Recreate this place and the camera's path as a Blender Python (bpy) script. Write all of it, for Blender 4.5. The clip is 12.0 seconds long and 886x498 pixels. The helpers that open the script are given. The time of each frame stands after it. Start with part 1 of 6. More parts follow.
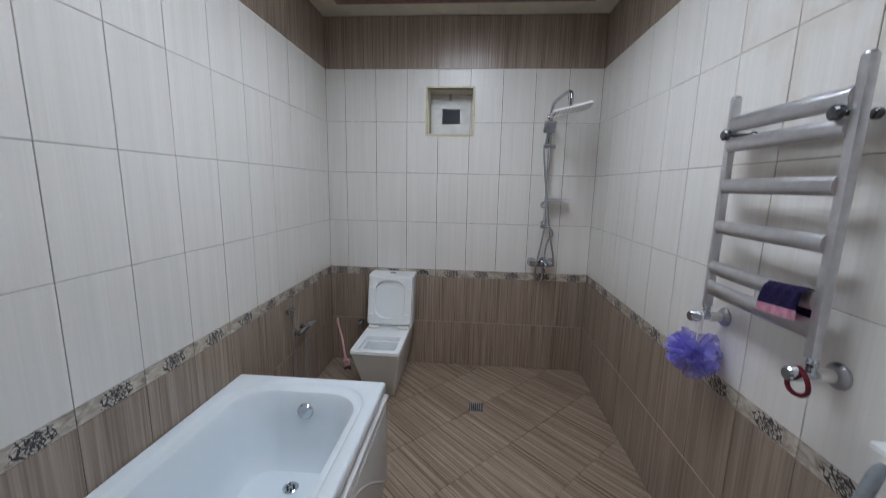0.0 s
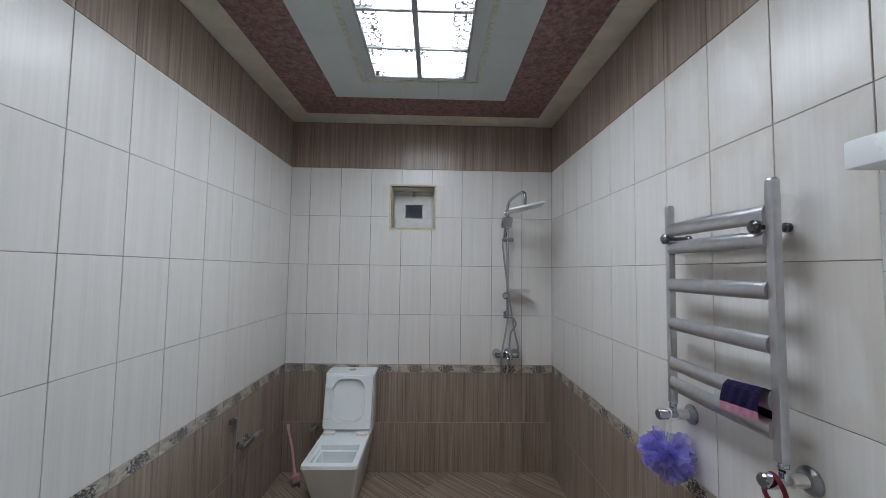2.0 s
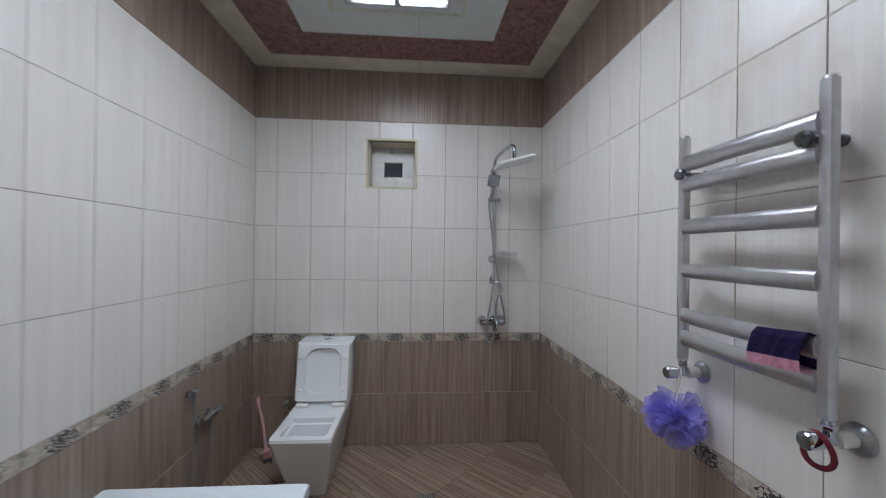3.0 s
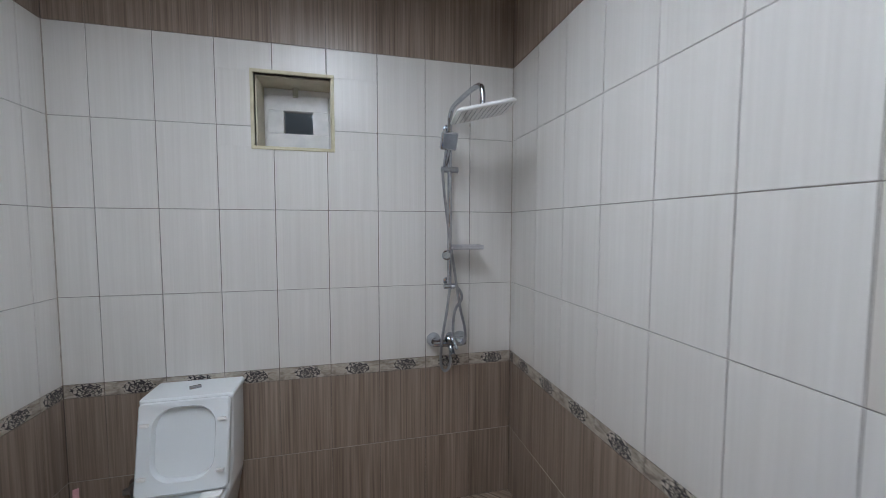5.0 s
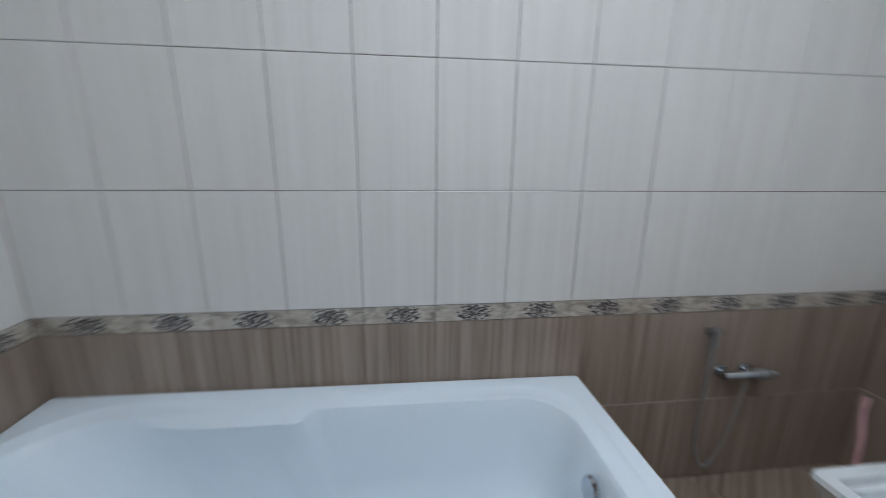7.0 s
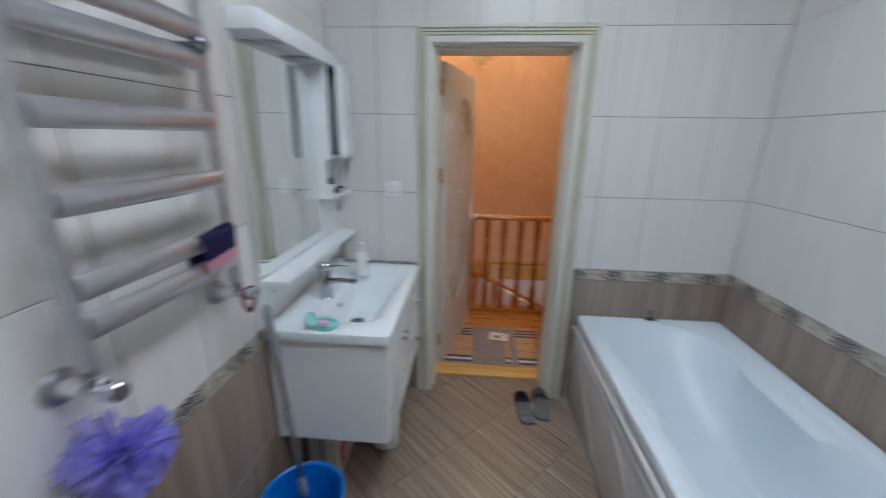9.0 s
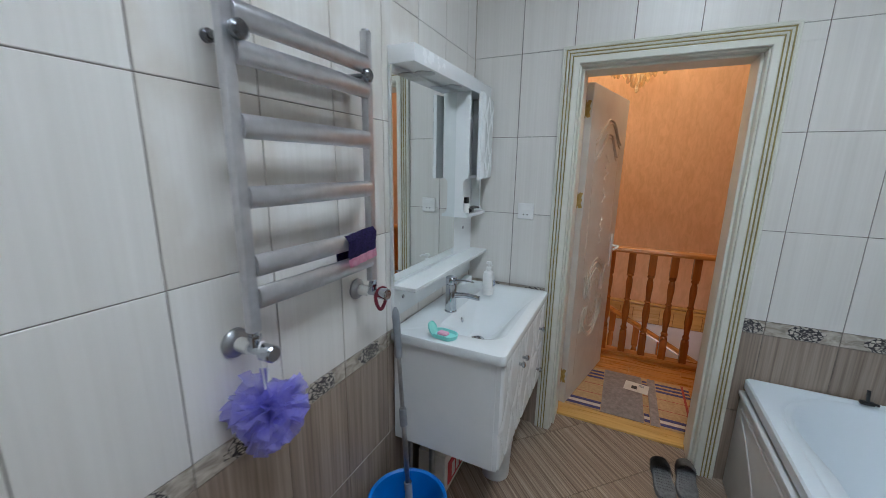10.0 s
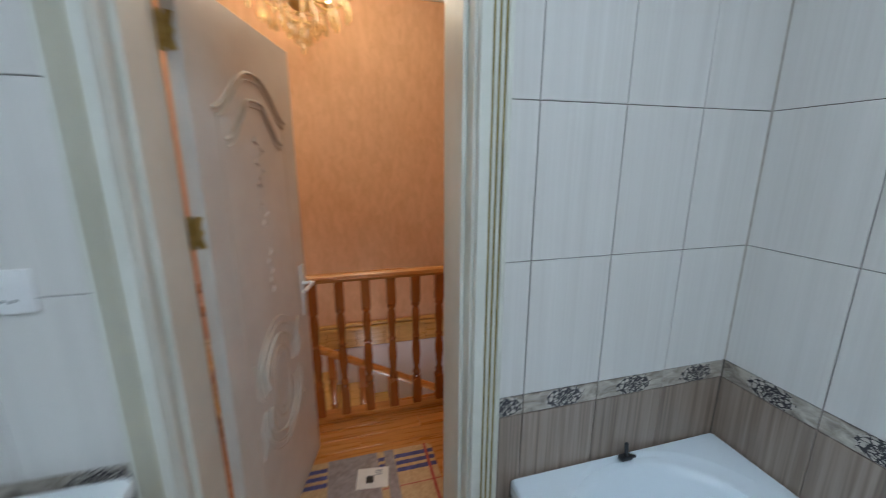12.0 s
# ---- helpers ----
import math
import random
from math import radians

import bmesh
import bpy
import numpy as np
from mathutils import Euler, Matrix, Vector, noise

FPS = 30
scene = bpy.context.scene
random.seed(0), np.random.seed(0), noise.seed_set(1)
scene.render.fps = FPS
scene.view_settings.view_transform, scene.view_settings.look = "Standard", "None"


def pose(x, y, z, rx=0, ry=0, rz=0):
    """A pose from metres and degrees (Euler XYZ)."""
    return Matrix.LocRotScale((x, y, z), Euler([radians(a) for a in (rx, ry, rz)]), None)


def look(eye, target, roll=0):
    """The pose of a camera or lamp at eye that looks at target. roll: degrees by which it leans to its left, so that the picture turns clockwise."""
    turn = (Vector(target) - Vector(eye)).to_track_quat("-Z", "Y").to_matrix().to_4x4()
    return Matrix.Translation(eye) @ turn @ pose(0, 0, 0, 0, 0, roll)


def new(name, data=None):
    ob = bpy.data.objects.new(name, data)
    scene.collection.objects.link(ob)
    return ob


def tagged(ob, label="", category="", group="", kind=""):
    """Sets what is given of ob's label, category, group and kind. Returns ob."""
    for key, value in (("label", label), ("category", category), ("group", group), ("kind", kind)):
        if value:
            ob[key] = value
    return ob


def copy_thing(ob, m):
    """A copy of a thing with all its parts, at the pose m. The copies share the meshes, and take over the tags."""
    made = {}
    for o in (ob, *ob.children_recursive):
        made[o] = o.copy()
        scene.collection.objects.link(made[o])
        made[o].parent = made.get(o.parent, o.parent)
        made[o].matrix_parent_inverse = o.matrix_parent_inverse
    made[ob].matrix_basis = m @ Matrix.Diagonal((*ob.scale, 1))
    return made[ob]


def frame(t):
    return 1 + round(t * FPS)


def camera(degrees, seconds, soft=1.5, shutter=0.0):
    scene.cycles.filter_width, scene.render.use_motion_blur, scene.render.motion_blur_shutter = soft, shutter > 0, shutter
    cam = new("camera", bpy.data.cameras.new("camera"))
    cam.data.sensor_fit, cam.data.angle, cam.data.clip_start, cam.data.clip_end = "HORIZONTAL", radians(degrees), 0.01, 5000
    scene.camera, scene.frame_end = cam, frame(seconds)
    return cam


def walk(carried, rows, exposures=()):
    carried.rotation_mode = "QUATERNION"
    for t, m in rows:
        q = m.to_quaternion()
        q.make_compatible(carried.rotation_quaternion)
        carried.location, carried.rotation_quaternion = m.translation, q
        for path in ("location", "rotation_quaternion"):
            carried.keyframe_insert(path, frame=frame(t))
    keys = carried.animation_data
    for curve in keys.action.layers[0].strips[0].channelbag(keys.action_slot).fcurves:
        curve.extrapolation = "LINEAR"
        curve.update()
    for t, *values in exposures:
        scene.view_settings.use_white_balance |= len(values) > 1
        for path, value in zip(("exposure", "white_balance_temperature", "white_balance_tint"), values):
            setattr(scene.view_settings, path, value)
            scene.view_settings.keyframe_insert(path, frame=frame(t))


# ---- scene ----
cam = camera(99.5, 12.0, 0.75, 0.5)
PATH = [
    (0, (1.046, -3.114, 1.554), (0.901, -1.147, 1.222), 1.2),
    (0.5, (1.037, -3.118, 1.649), (0.86, -1.132, 1.484), 1.3),
    (1, (1.02, -3.107, 1.666), (0.963, -1.109, 1.718), 1.1),
    (1.5, (1.024, -3.089, 1.622), (1.042, -1.092, 1.728), 0.9),
    (2, (1.032, -3.105, 1.616), (1.08, -1.109, 1.73), 0.8),
    (2.5, (1.009, -3.041, 1.524), (1.081, -1.045, 1.628), 0.8),
    (3, (1.049, -2.88, 1.488), (1.188, -0.885, 1.492), 0.7),
    (3.2, (1.087, -2.778, 1.464), (1.27, -0.787, 1.447), 0.4),
    (4.8, (1.101, -2.085, 1.592), (1.583, -0.147, 1.467), 0.0),
    (5, (1.133, -2.011, 1.574), (1.595, -0.069, 1.452), 0.1),
    (5.5, (1.17, -1.868, 1.494), (1.284, 0.124, 1.364), -0.2),
    (6, (1.092, -1.926, 1.416), (0.382, -0.081, 1.114), 0.1),
    (6.5, (1.039, -2.14, 1.39), (-0.45, -0.888, 0.925), 0.6),
    (6.7, (1.047, -2.11, 1.359), (-0.712, -1.278, 0.896), 0.6),
    (8.3, (1.245, -1.399, 1.444), (0.051, -2.851, 0.761), -0.2),
    (8.5, (1.231, -1.326, 1.482), (0.351, -2.989, 0.803), 0.0),
    (9, (1.257, -1.14, 1.545), (1.404, -3.051, 0.971), 0.9),
    (9.5, (1.254, -1.079, 1.54), (1.999, -2.875, 1.074), 1.3),
    (10, (1.225, -1.152, 1.501), (2.065, -2.914, 1.067), 0.9),
    (10.5, (1.232, -1.379, 1.48), (1.96, -3.187, 1.031), 0.6),
    (11, (1.231, -1.663, 1.465), (1.438, -3.601, 1.014), 0.4),
    (11.5, (1.13, -2.007, 1.495), (1.05, -3.955, 1.046), 0.1),
    (12, (1.079, -2.308, 1.511), (0.564, -4.185, 1.051), 0.1),
]
EXPOSURES = (
    (0.0, 0.0, 6480, 12), (0.5, 0.03, 6480, 12), (1.0, -0.08, 6480, 11), (2.5, -0.12, 6480, 12), (3.0, -0.03, 6450, 13), (5.0, 0.02, 6400, 12), (5.5, 0.0, 6420, 14),
    (6.0, 0.12, 6400, 12), (6.5, -0.03, 6370, 13), (6.7, -0.02, 6350, 12), (8.3, 0.03, 6000, 3), (8.5, 0.03, 6000, 3), (9.0, 0.09, 6180, 10), (9.5, 0.02, 6220, 8), (10.0, 0.04, 6230, 7),
    (10.5, 0.14, 6110, 5), (11.0, 0.17, 6030, 4), (11.5, 0.06, 5950, 4), (12.0, 0.06, 5830, 4),
)
walk(cam, [(t, look(eye, aim, lean)) for t, eye, aim, lean in PATH], EXPOSURES)

# ---- world and light ----
world = bpy.data.worlds.new("night")
scene.world = world
world.use_nodes = True
world.node_tree.nodes["Background"].inputs[0].default_value = (0.012, 0.014, 0.02, 1)
world.node_tree.nodes["Background"].inputs[1].default_value = 1.0
PANEL_GLOW = 14.6
HALL_WATTS = 24.5

# ---- plan, in metres ----
XL, XR = -0.158, 2.016
YF, YD = 0.0, -3.174
CEIL = 2.842
ROWS = [(0.0, 0.388), (0.391, 0.784), (0.7865, 0.8475)] + [(0.85 + 0.402 * j, 1.2497 + 0.402 * j) for j in range(4)] + [(2.4583, 2.838)]
DOOR = (0.757, 1.484, 1.986)
WIN = (0.672, 1.029, 1.963, 2.312)
YH = -3.42
HALL_BACK = -5.4
HALL_CEIL = 2.76


# ---- materials ----
def mat(name, color, rough=0.5, metal=0.0, **more):
    m = bpy.data.materials.new(name)
    m.use_nodes = True
    b = m.node_tree.nodes["Principled BSDF"]
    b.inputs["Base Color"].default_value = (*color, 1)
    b.inputs["Roughness"].default_value = rough
    b.inputs["Metallic"].default_value = metal
    for key, value in more.items():
        b.inputs[key.replace("_", " ")].default_value = value
    return m


class Net:
    """Short forms for building a material's nodes."""

    def __init__(self, m):
        self.t = m.node_tree
        self.b = m.node_tree.nodes["Principled BSDF"]

    def node(self, kind, **props):
        n = self.t.nodes.new(kind)
        for key, value in props.items():
            if key == "operation":
                n.operation = value
            elif key == "blend":
                n.blend_type = value
            elif key == "data":
                n.data_type = value
        return n

    def link(self, a, b):
        self.t.links.new(a, b)

    def coords(self, scale=(1, 1, 1), shift=0.0, turn=(0, 0, 0)):
        c = self.node("ShaderNodeTexCoord")
        out = c.outputs["Object"]
        if shift:
            info = self.node("ShaderNodeObjectInfo")
            mul = self.node("ShaderNodeMath", operation="MULTIPLY")
            mul.inputs[1].default_value = shift
            self.link(info.outputs["Random"], mul.inputs[0])
            add = self.node("ShaderNodeVectorMath", operation="ADD")
            self.link(out, add.inputs[0])
            self.link(mul.outputs[0], add.inputs[1])
            out = add.outputs[0]
        mp = self.node("ShaderNodeMapping")
        mp.inputs["Scale"].default_value = scale
        mp.inputs["Rotation"].default_value = turn
        self.link(out, mp.inputs["Vector"])
        return mp.outputs[0]

    def noise(self, vec, scale=1.0, detail=3.0, rough=0.55, twist=0.0):
        n = self.node("ShaderNodeTexNoise")
        n.inputs["Scale"].default_value = scale
        n.inputs["Detail"].default_value = detail
        n.inputs["Roughness"].default_value = rough
        n.inputs["Distortion"].default_value = twist
        self.link(vec, n.inputs["Vector"])
        return n.outputs["Fac"]

    def ramp(self, fac, stops):
        r = self.node("ShaderNodeValToRGB")
        e = r.color_ramp.elements
        while len(e) < len(stops):
            e.new(0.5)
        for el, (p, c) in zip(e, stops):
            el.position, el.color = p, (*c, 1)
        self.link(fac, r.inputs[0])
        return r.outputs[0]

    def mix(self, fac, a, b, blend="MIX"):
        n = self.node("ShaderNodeMix", data="RGBA", blend=blend)
        for value, slot in ((fac, 0), (a, 6), (b, 7)):
            if isinstance(value, (int, float)):
                n.inputs[slot].default_value = value
            elif isinstance(value, tuple):
                n.inputs[slot].default_value = (*value, 1)
            else:
                self.link(value, n.inputs[slot])
        return n.outputs[2]

    def math(self, op, a, b=0.0):
        n = self.node("ShaderNodeMath", operation=op)
        for value, slot in ((a, 0), (b, 1)):
            if isinstance(value, (int, float)):
                n.inputs[slot].default_value = value
            else:
                self.link(value, n.inputs[slot])
        return n.outputs[0]

    def color(self, out):
        self.link(out, self.b.inputs["Base Color"])

    def rough(self, fac, low, high):
        r = self.node("ShaderNodeMapRange")
        r.inputs[3].default_value, r.inputs[4].default_value = low, high
        self.link(fac, r.inputs[0])
        self.link(r.outputs[0], self.b.inputs["Roughness"])

    def bump(self, fac, strength=0.2, distance=0.002):
        n = self.node("ShaderNodeBump")
        n.inputs["Strength"].default_value = strength
        n.inputs["Distance"].default_value = distance
        self.link(fac, n.inputs["Height"])
        self.link(n.outputs[0], self.b.inputs["Normal"])


def streaked(name, light, dark, streak, rough, mottled, shift=7.0, fine=1.0):
    """Ceramic printed with fine streaks along local z."""
    m = mat(name, light, rough)
    n = Net(m)
    s = n.noise(n.coords((110 * fine, 110 * fine, 1.6), shift), 1.0, 4.0, 0.6)
    wide = n.noise(n.coords((22, 22, 0.5), shift), 1.0, 2.0)
    base = n.ramp(n.math("ADD", n.math("MULTIPLY", s, streak), n.math("MULTIPLY", wide, 1.0 - streak)), [(0.3, dark), (0.68, light)])
    cloud = n.noise(n.coords((1, 1, 1), shift), 2.2, 2.0)
    n.color(n.mix(n.math("MULTIPLY", cloud, mottled), base, tuple(c * 0.72 for c in dark)))
    n.rough(cloud, rough * 0.94, rough * 1.1)
    n.bump(s, 0.03, 0.0005)
    return m


TILE_WHITE = streaked("cream_tile", (0.795, 0.777, 0.745), (0.705, 0.684, 0.648), 0.5, 0.28, 0.0)
TILE_BROWN = streaked("brown_tile", (0.44, 0.352, 0.285), (0.165, 0.122, 0.094), 0.72, 0.3, 0.1, fine=0.8)


def stain_tile():
    """Cream tile with old damp stains creeping in from its joints."""
    m = TILE_WHITE.copy()
    m.name = "damp_stained_cream_tile"
    n = Net(m)
    b = n.b.inputs["Base Color"].links[0].from_socket
    c = n.node("ShaderNodeTexCoord")
    sep = n.node("ShaderNodeSeparateXYZ")
    n.link(c.outputs["Object"], sep.inputs[0])
    rim = n.math("MAXIMUM", n.math("MULTIPLY", n.math("ABSOLUTE", sep.outputs[0]), 1.6), n.math("ABSOLUTE", sep.outputs[2]))
    patch = n.noise(n.coords((1, 1, 0.6), 11.0), 5.0, 4.0)
    f = n.math("ADD", n.math("MULTIPLY", rim, 2.4), n.math("MULTIPLY", patch, 0.95))
    damp = n.ramp(f, [(0.0, (0, 0, 0)), (0.78, (0, 0, 0)), (0.93, (0.6, 0.6, 0.6))])
    n.color(n.mix(n.math("MULTIPLY", damp, 0.6), b, (0.56, 0.49, 0.41)))
    return m


TILE_STAINED = stain_tile()


def border_material():
    m = mat("flower_border", (0.5, 0.46, 0.4), 0.35)
    n = Net(m)
    c = n.node("ShaderNodeTexCoord")
    sep = n.node("ShaderNodeSeparateXYZ")
    n.link(c.outputs["Object"], sep.inputs[0])
    x = n.math("ADD", sep.outputs[0], -0.012)
    z = n.math("MULTIPLY", sep.outputs[2], 1.75)
    r = n.math("POWER", n.math("ADD", n.math("MULTIPLY", x, x), n.math("MULTIPLY", z, z)), 0.5)
    a = n.math("ARCTAN2", z, x)
    wob = n.noise(n.coords((1, 1, 1), 6.0), 60.0, 3.0)
    ring = n.node("ShaderNodeCombineXYZ")
    n.link(n.math("MULTIPLY", n.math("ADD", a, n.math("MULTIPLY", wob, 0.5)), 2.3), ring.inputs[0])
    n.link(n.math("MULTIPLY", n.math("ADD", r, n.math("MULTIPLY", wob, 0.010)), 62.0), ring.inputs[1])
    cells = n.node("ShaderNodeTexVoronoi")
    cells.feature = "DISTANCE_TO_EDGE"
    cells.inputs["Scale"].default_value = 1.0
    n.link(ring.outputs[0], cells.inputs["Vector"])
    gap = cells.outputs["Distance"]
    edge = n.math("ADD", 0.064, n.math("MULTIPLY", n.math("ADD", wob, -0.5), 0.050))
    inside = n.math("LESS_THAN", r, edge)
    reach = n.math("ADD", n.math("ADD", 0.13, n.math("MULTIPLY", wob, 0.20)), n.math("MULTIPLY", r, -2.6))
    ink = n.math("MULTIPLY", inside, n.math("LESS_THAN", gap, reach))
    cloud = n.noise(n.coords((1, 1, 2.2), 5.0), 16.0, 5.0, 0.65, 0.8)
    stone = n.ramp(cloud, [(0.3, (0.20, 0.165, 0.135)), (0.47, (0.42, 0.37, 0.31)), (0.66, (0.62, 0.58, 0.51))])
    pale = n.mix(inside, stone, n.mix(0.5, stone, (0.66, 0.62, 0.56)))
    n.color(n.mix(ink, pale, (0.035, 0.03, 0.035)))
    return m


TILE_BORDER = border_material()


def floor_material():
    m = mat("striped_floor_tile", (0.3, 0.2, 0.14), 0.33)
    n = Net(m)
    s = n.noise(n.coords((1.4, 175, 1), 9.0), 1.0, 3.0, 0.6)
    w = n.noise(n.coords((0.5, 52, 1), 9.0), 1.0, 2.0)
    base = n.ramp(n.math("ADD", n.math("MULTIPLY", s, 0.65), n.math("MULTIPLY", w, 0.35)), [(0.38, (0.14, 0.096, 0.07)), (0.5, (0.31, 0.235, 0.176)), (0.62, (0.49, 0.41, 0.33))])
    cloud = n.noise(n.coords((1, 1, 1), 9.0), 6.0, 4.0)
    n.color(n.mix(n.math("MULTIPLY", cloud, 0.35), base, (0.19, 0.14, 0.11)))
    n.rough(cloud, 0.25, 0.5)
    n.bump(s, 0.15, 0.001)
    return m


TILE_FLOOR = floor_material()


def mottled(name, a, b, scale, rough, detail=5.0, bump=0.0, twist=0.0, stretch=(1, 1, 1), metal=0.0):
    m = mat(name, a, rough, metal)
    n = Net(m)
    f = n.noise(n.coords(stretch), scale, detail, 0.6, twist)
    n.color(n.ramp(f, [(0.34, a), (0.66, b)]))
    n.rough(f, rough * 0.8, min(1.0, rough * 1.25))
    if bump:
        n.bump(f, bump, 0.002)
    return m


GROUT = mottled("grout", (0.13, 0.108, 0.092), (0.21, 0.18, 0.155), 12, 0.9, bump=0.2)
PLASTER = mottled("plaster", (0.55, 0.52, 0.47), (0.62, 0.59, 0.54), 8, 0.9)
CREAM_PANEL = mottled("cream_ceiling_panel", (0.58, 0.53, 0.42), (0.68, 0.64, 0.53), 6, 0.4)
MAUVE_PANEL = mottled("mauve_ceiling_panel", (0.10, 0.042, 0.04), (0.31, 0.18, 0.16), 30, 0.4, 8, 0, 0.7)
PALE_PANEL = mottled("pale_ceiling_panel", (0.52, 0.56, 0.55), (0.57, 0.61, 0.60), 3, 0.35)
MOULD_PAINT = mottled("yellowed_moulding", (0.52, 0.53, 0.44), (0.60, 0.61, 0.53), 20, 0.5)
LIGHT_FRAME = mottled("grey_light_frame", (0.17, 0.165, 0.17), (0.26, 0.255, 0.26), 30, 0.4)
LAMP_BAR = mottled("grey_lamp_bar", (0.30, 0.30, 0.31), (0.40, 0.40, 0.41), 30, 0.35)
CERAMIC = mat("white_ceramic", (0.835, 0.878, 0.895), 0.15)
ACRYLIC = mat("white_acrylic", (0.775, 0.855, 0.915), 0.31)
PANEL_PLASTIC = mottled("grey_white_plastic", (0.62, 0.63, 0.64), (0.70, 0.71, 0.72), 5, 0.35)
WHITE_LACQUER = mottled("white_lacquer", (0.82, 0.855, 0.865), (0.87, 0.895, 0.905), 5, 0.25)
WHITE_PVC = mottled("white_window_plastic", (0.70, 0.71, 0.70), (0.80, 0.80, 0.79), 14, 0.35)
WHITE_PLASTIC = mottled("white_plastic", (0.86, 0.86, 0.85), (0.89, 0.89, 0.885), 9, 0.3)
CHROME = mottled("chrome", (0.47, 0.50, 0.54), (0.57, 0.60, 0.64), 25, 0.10, metal=1.0)
STEEL = mottled("dull_steel", (0.34, 0.35, 0.375), (0.46, 0.47, 0.49), 40, 0.32, metal=1.0)
ALUMINIUM = mottled("silver_radiator_paint", (0.54, 0.54, 0.56), (0.62, 0.62, 0.645), 30, 0.3, metal=0.85)
BRAID = mottled("silver_braided_hose", (0.34, 0.34, 0.36), (0.52, 0.52, 0.54), 220, 0.35, metal=0.8)
ZINC = mottled("dark_zinc_fixing", (0.12, 0.125, 0.14), (0.22, 0.225, 0.24), 30, 0.22, metal=0.9)
REVEAL = mottled("aged_cream_plaster", (0.60, 0.55, 0.43), (0.70, 0.65, 0.53), 14, 0.8)
BLUE_PRINT = mottled("blue_label_print", (0.05, 0.12, 0.35), (0.09, 0.18, 0.45), 20, 0.5)
DARK_STEEL = mottled("dark_drain_steel", (0.10, 0.105, 0.115), (0.2, 0.21, 0.22), 40, 0.4, metal=0.7)
GOLD = mottled("aged_brass", (0.45, 0.31, 0.09), (0.62, 0.46, 0.18), 40, 0.3, metal=0.9)
GOLD_LINE = mottled("gold_line_paint", (0.24, 0.19, 0.05), (0.36, 0.29, 0.10), 20, 0.45)
TRIM_WHITE = mottled("ivory_trim_paint", (0.70, 0.70, 0.62), (0.78, 0.78, 0.71), 6, 0.35)
LIGHT_GROUT = mottled("pale_grout", (0.42, 0.37, 0.32), (0.55, 0.50, 0.44), 30, 0.9)
CARVING = mottled("antiqued_ivory_carving", (0.56, 0.50, 0.41), (0.66, 0.61, 0.53), 8, 0.45)
DOOR_WHITE = mottled("ivory_door_paint", (0.66, 0.62, 0.56), (0.74, 0.71, 0.65), 5, 0.4)
SILL_CREAM = mottled("yellowed_window_trim", (0.58, 0.53, 0.36), (0.70, 0.66, 0.48), 20, 0.5)
WALLPAPER = mottled("peach_wallpaper", (0.68, 0.395, 0.22), (0.79, 0.487, 0.29), 1, 0.65, 5, 0.08, 0.9, (26, 26, 9))
BLACK = mottled("black_plastic", (0.012, 0.012, 0.014), (0.03, 0.03, 0.032), 30, 0.35)
GREY_PLASTIC = mottled("grey_plastic", (0.22, 0.24, 0.27), (0.30, 0.32, 0.35), 20, 0.4)
RUBBER = mottled("grey_slipper_rubber", (0.13, 0.135, 0.14), (0.22, 0.225, 0.23), 60, 0.65, bump=0.3)
BLUE_PLASTIC = mottled("blue_bucket_plastic", (0.005, 0.17, 0.62), (0.01, 0.22, 0.72), 6, 0.3)
PINK = mottled("pink_plastic", (0.62, 0.33, 0.36), (0.72, 0.42, 0.44), 20, 0.4)
PINK_CLOTH = mottled("pink_cloth", (0.75, 0.33, 0.48), (0.88, 0.48, 0.62), 90, 0.9, bump=0.4)
NAVY = mottled("navy_towelling", (0.012, 0.008, 0.055), (0.045, 0.03, 0.14), 160, 0.95, 5, 0.8)
MAROON = mottled("maroon_hair_tie", (0.10, 0.005, 0.015), (0.2, 0.015, 0.03), 120, 0.9, bump=0.5)
TEAL = mottled("turquoise_plastic", (0.24, 0.72, 0.66), (0.34, 0.80, 0.75), 10, 0.35)
BRISTLE = mottled("dark_bristles", (0.05, 0.04, 0.04), (0.12, 0.1, 0.1), 120, 0.9)
WHITE_WALL = mottled("white_stairwell_paint", (0.82, 0.80, 0.83), (0.87, 0.85, 0.88), 6, 0.8)
MAT_TAN = mottled("tan_carpet", (0.46, 0.29, 0.14), (0.58, 0.40, 0.22), 60, 0.95, bump=0.5)
MAT_GREY = mottled("grey_carpet", (0.24, 0.20, 0.19), (0.36, 0.31, 0.29), 40, 0.95, bump=0.5)
MAT_BLUE = mottled("blue_carpet_stripe", (0.05, 0.05, 0.15), (0.1, 0.1, 0.24), 60, 0.95, bump=0.5)
MAT_RED = mottled("red_carpet_stripe", (0.35, 0.06, 0.05), (0.48, 0.12, 0.09), 60, 0.95, bump=0.5)
MAT_WHITE = mottled("white_carpet_stripe", (0.62, 0.56, 0.5), (0.75, 0.7, 0.64), 60, 0.95, bump=0.5)
PAPER = mottled("white_label_card", (0.72, 0.68, 0.62), (0.8, 0.77, 0.72), 12, 0.7)
RED_PRINT = mottled("red_box_print", (0.5, 0.03, 0.04), (0.65, 0.06, 0.07), 30, 0.5)
WHITE_PIPE = mottled("white_pipe_plastic", (0.68, 0.68, 0.65), (0.8, 0.8, 0.77), 20, 0.4)


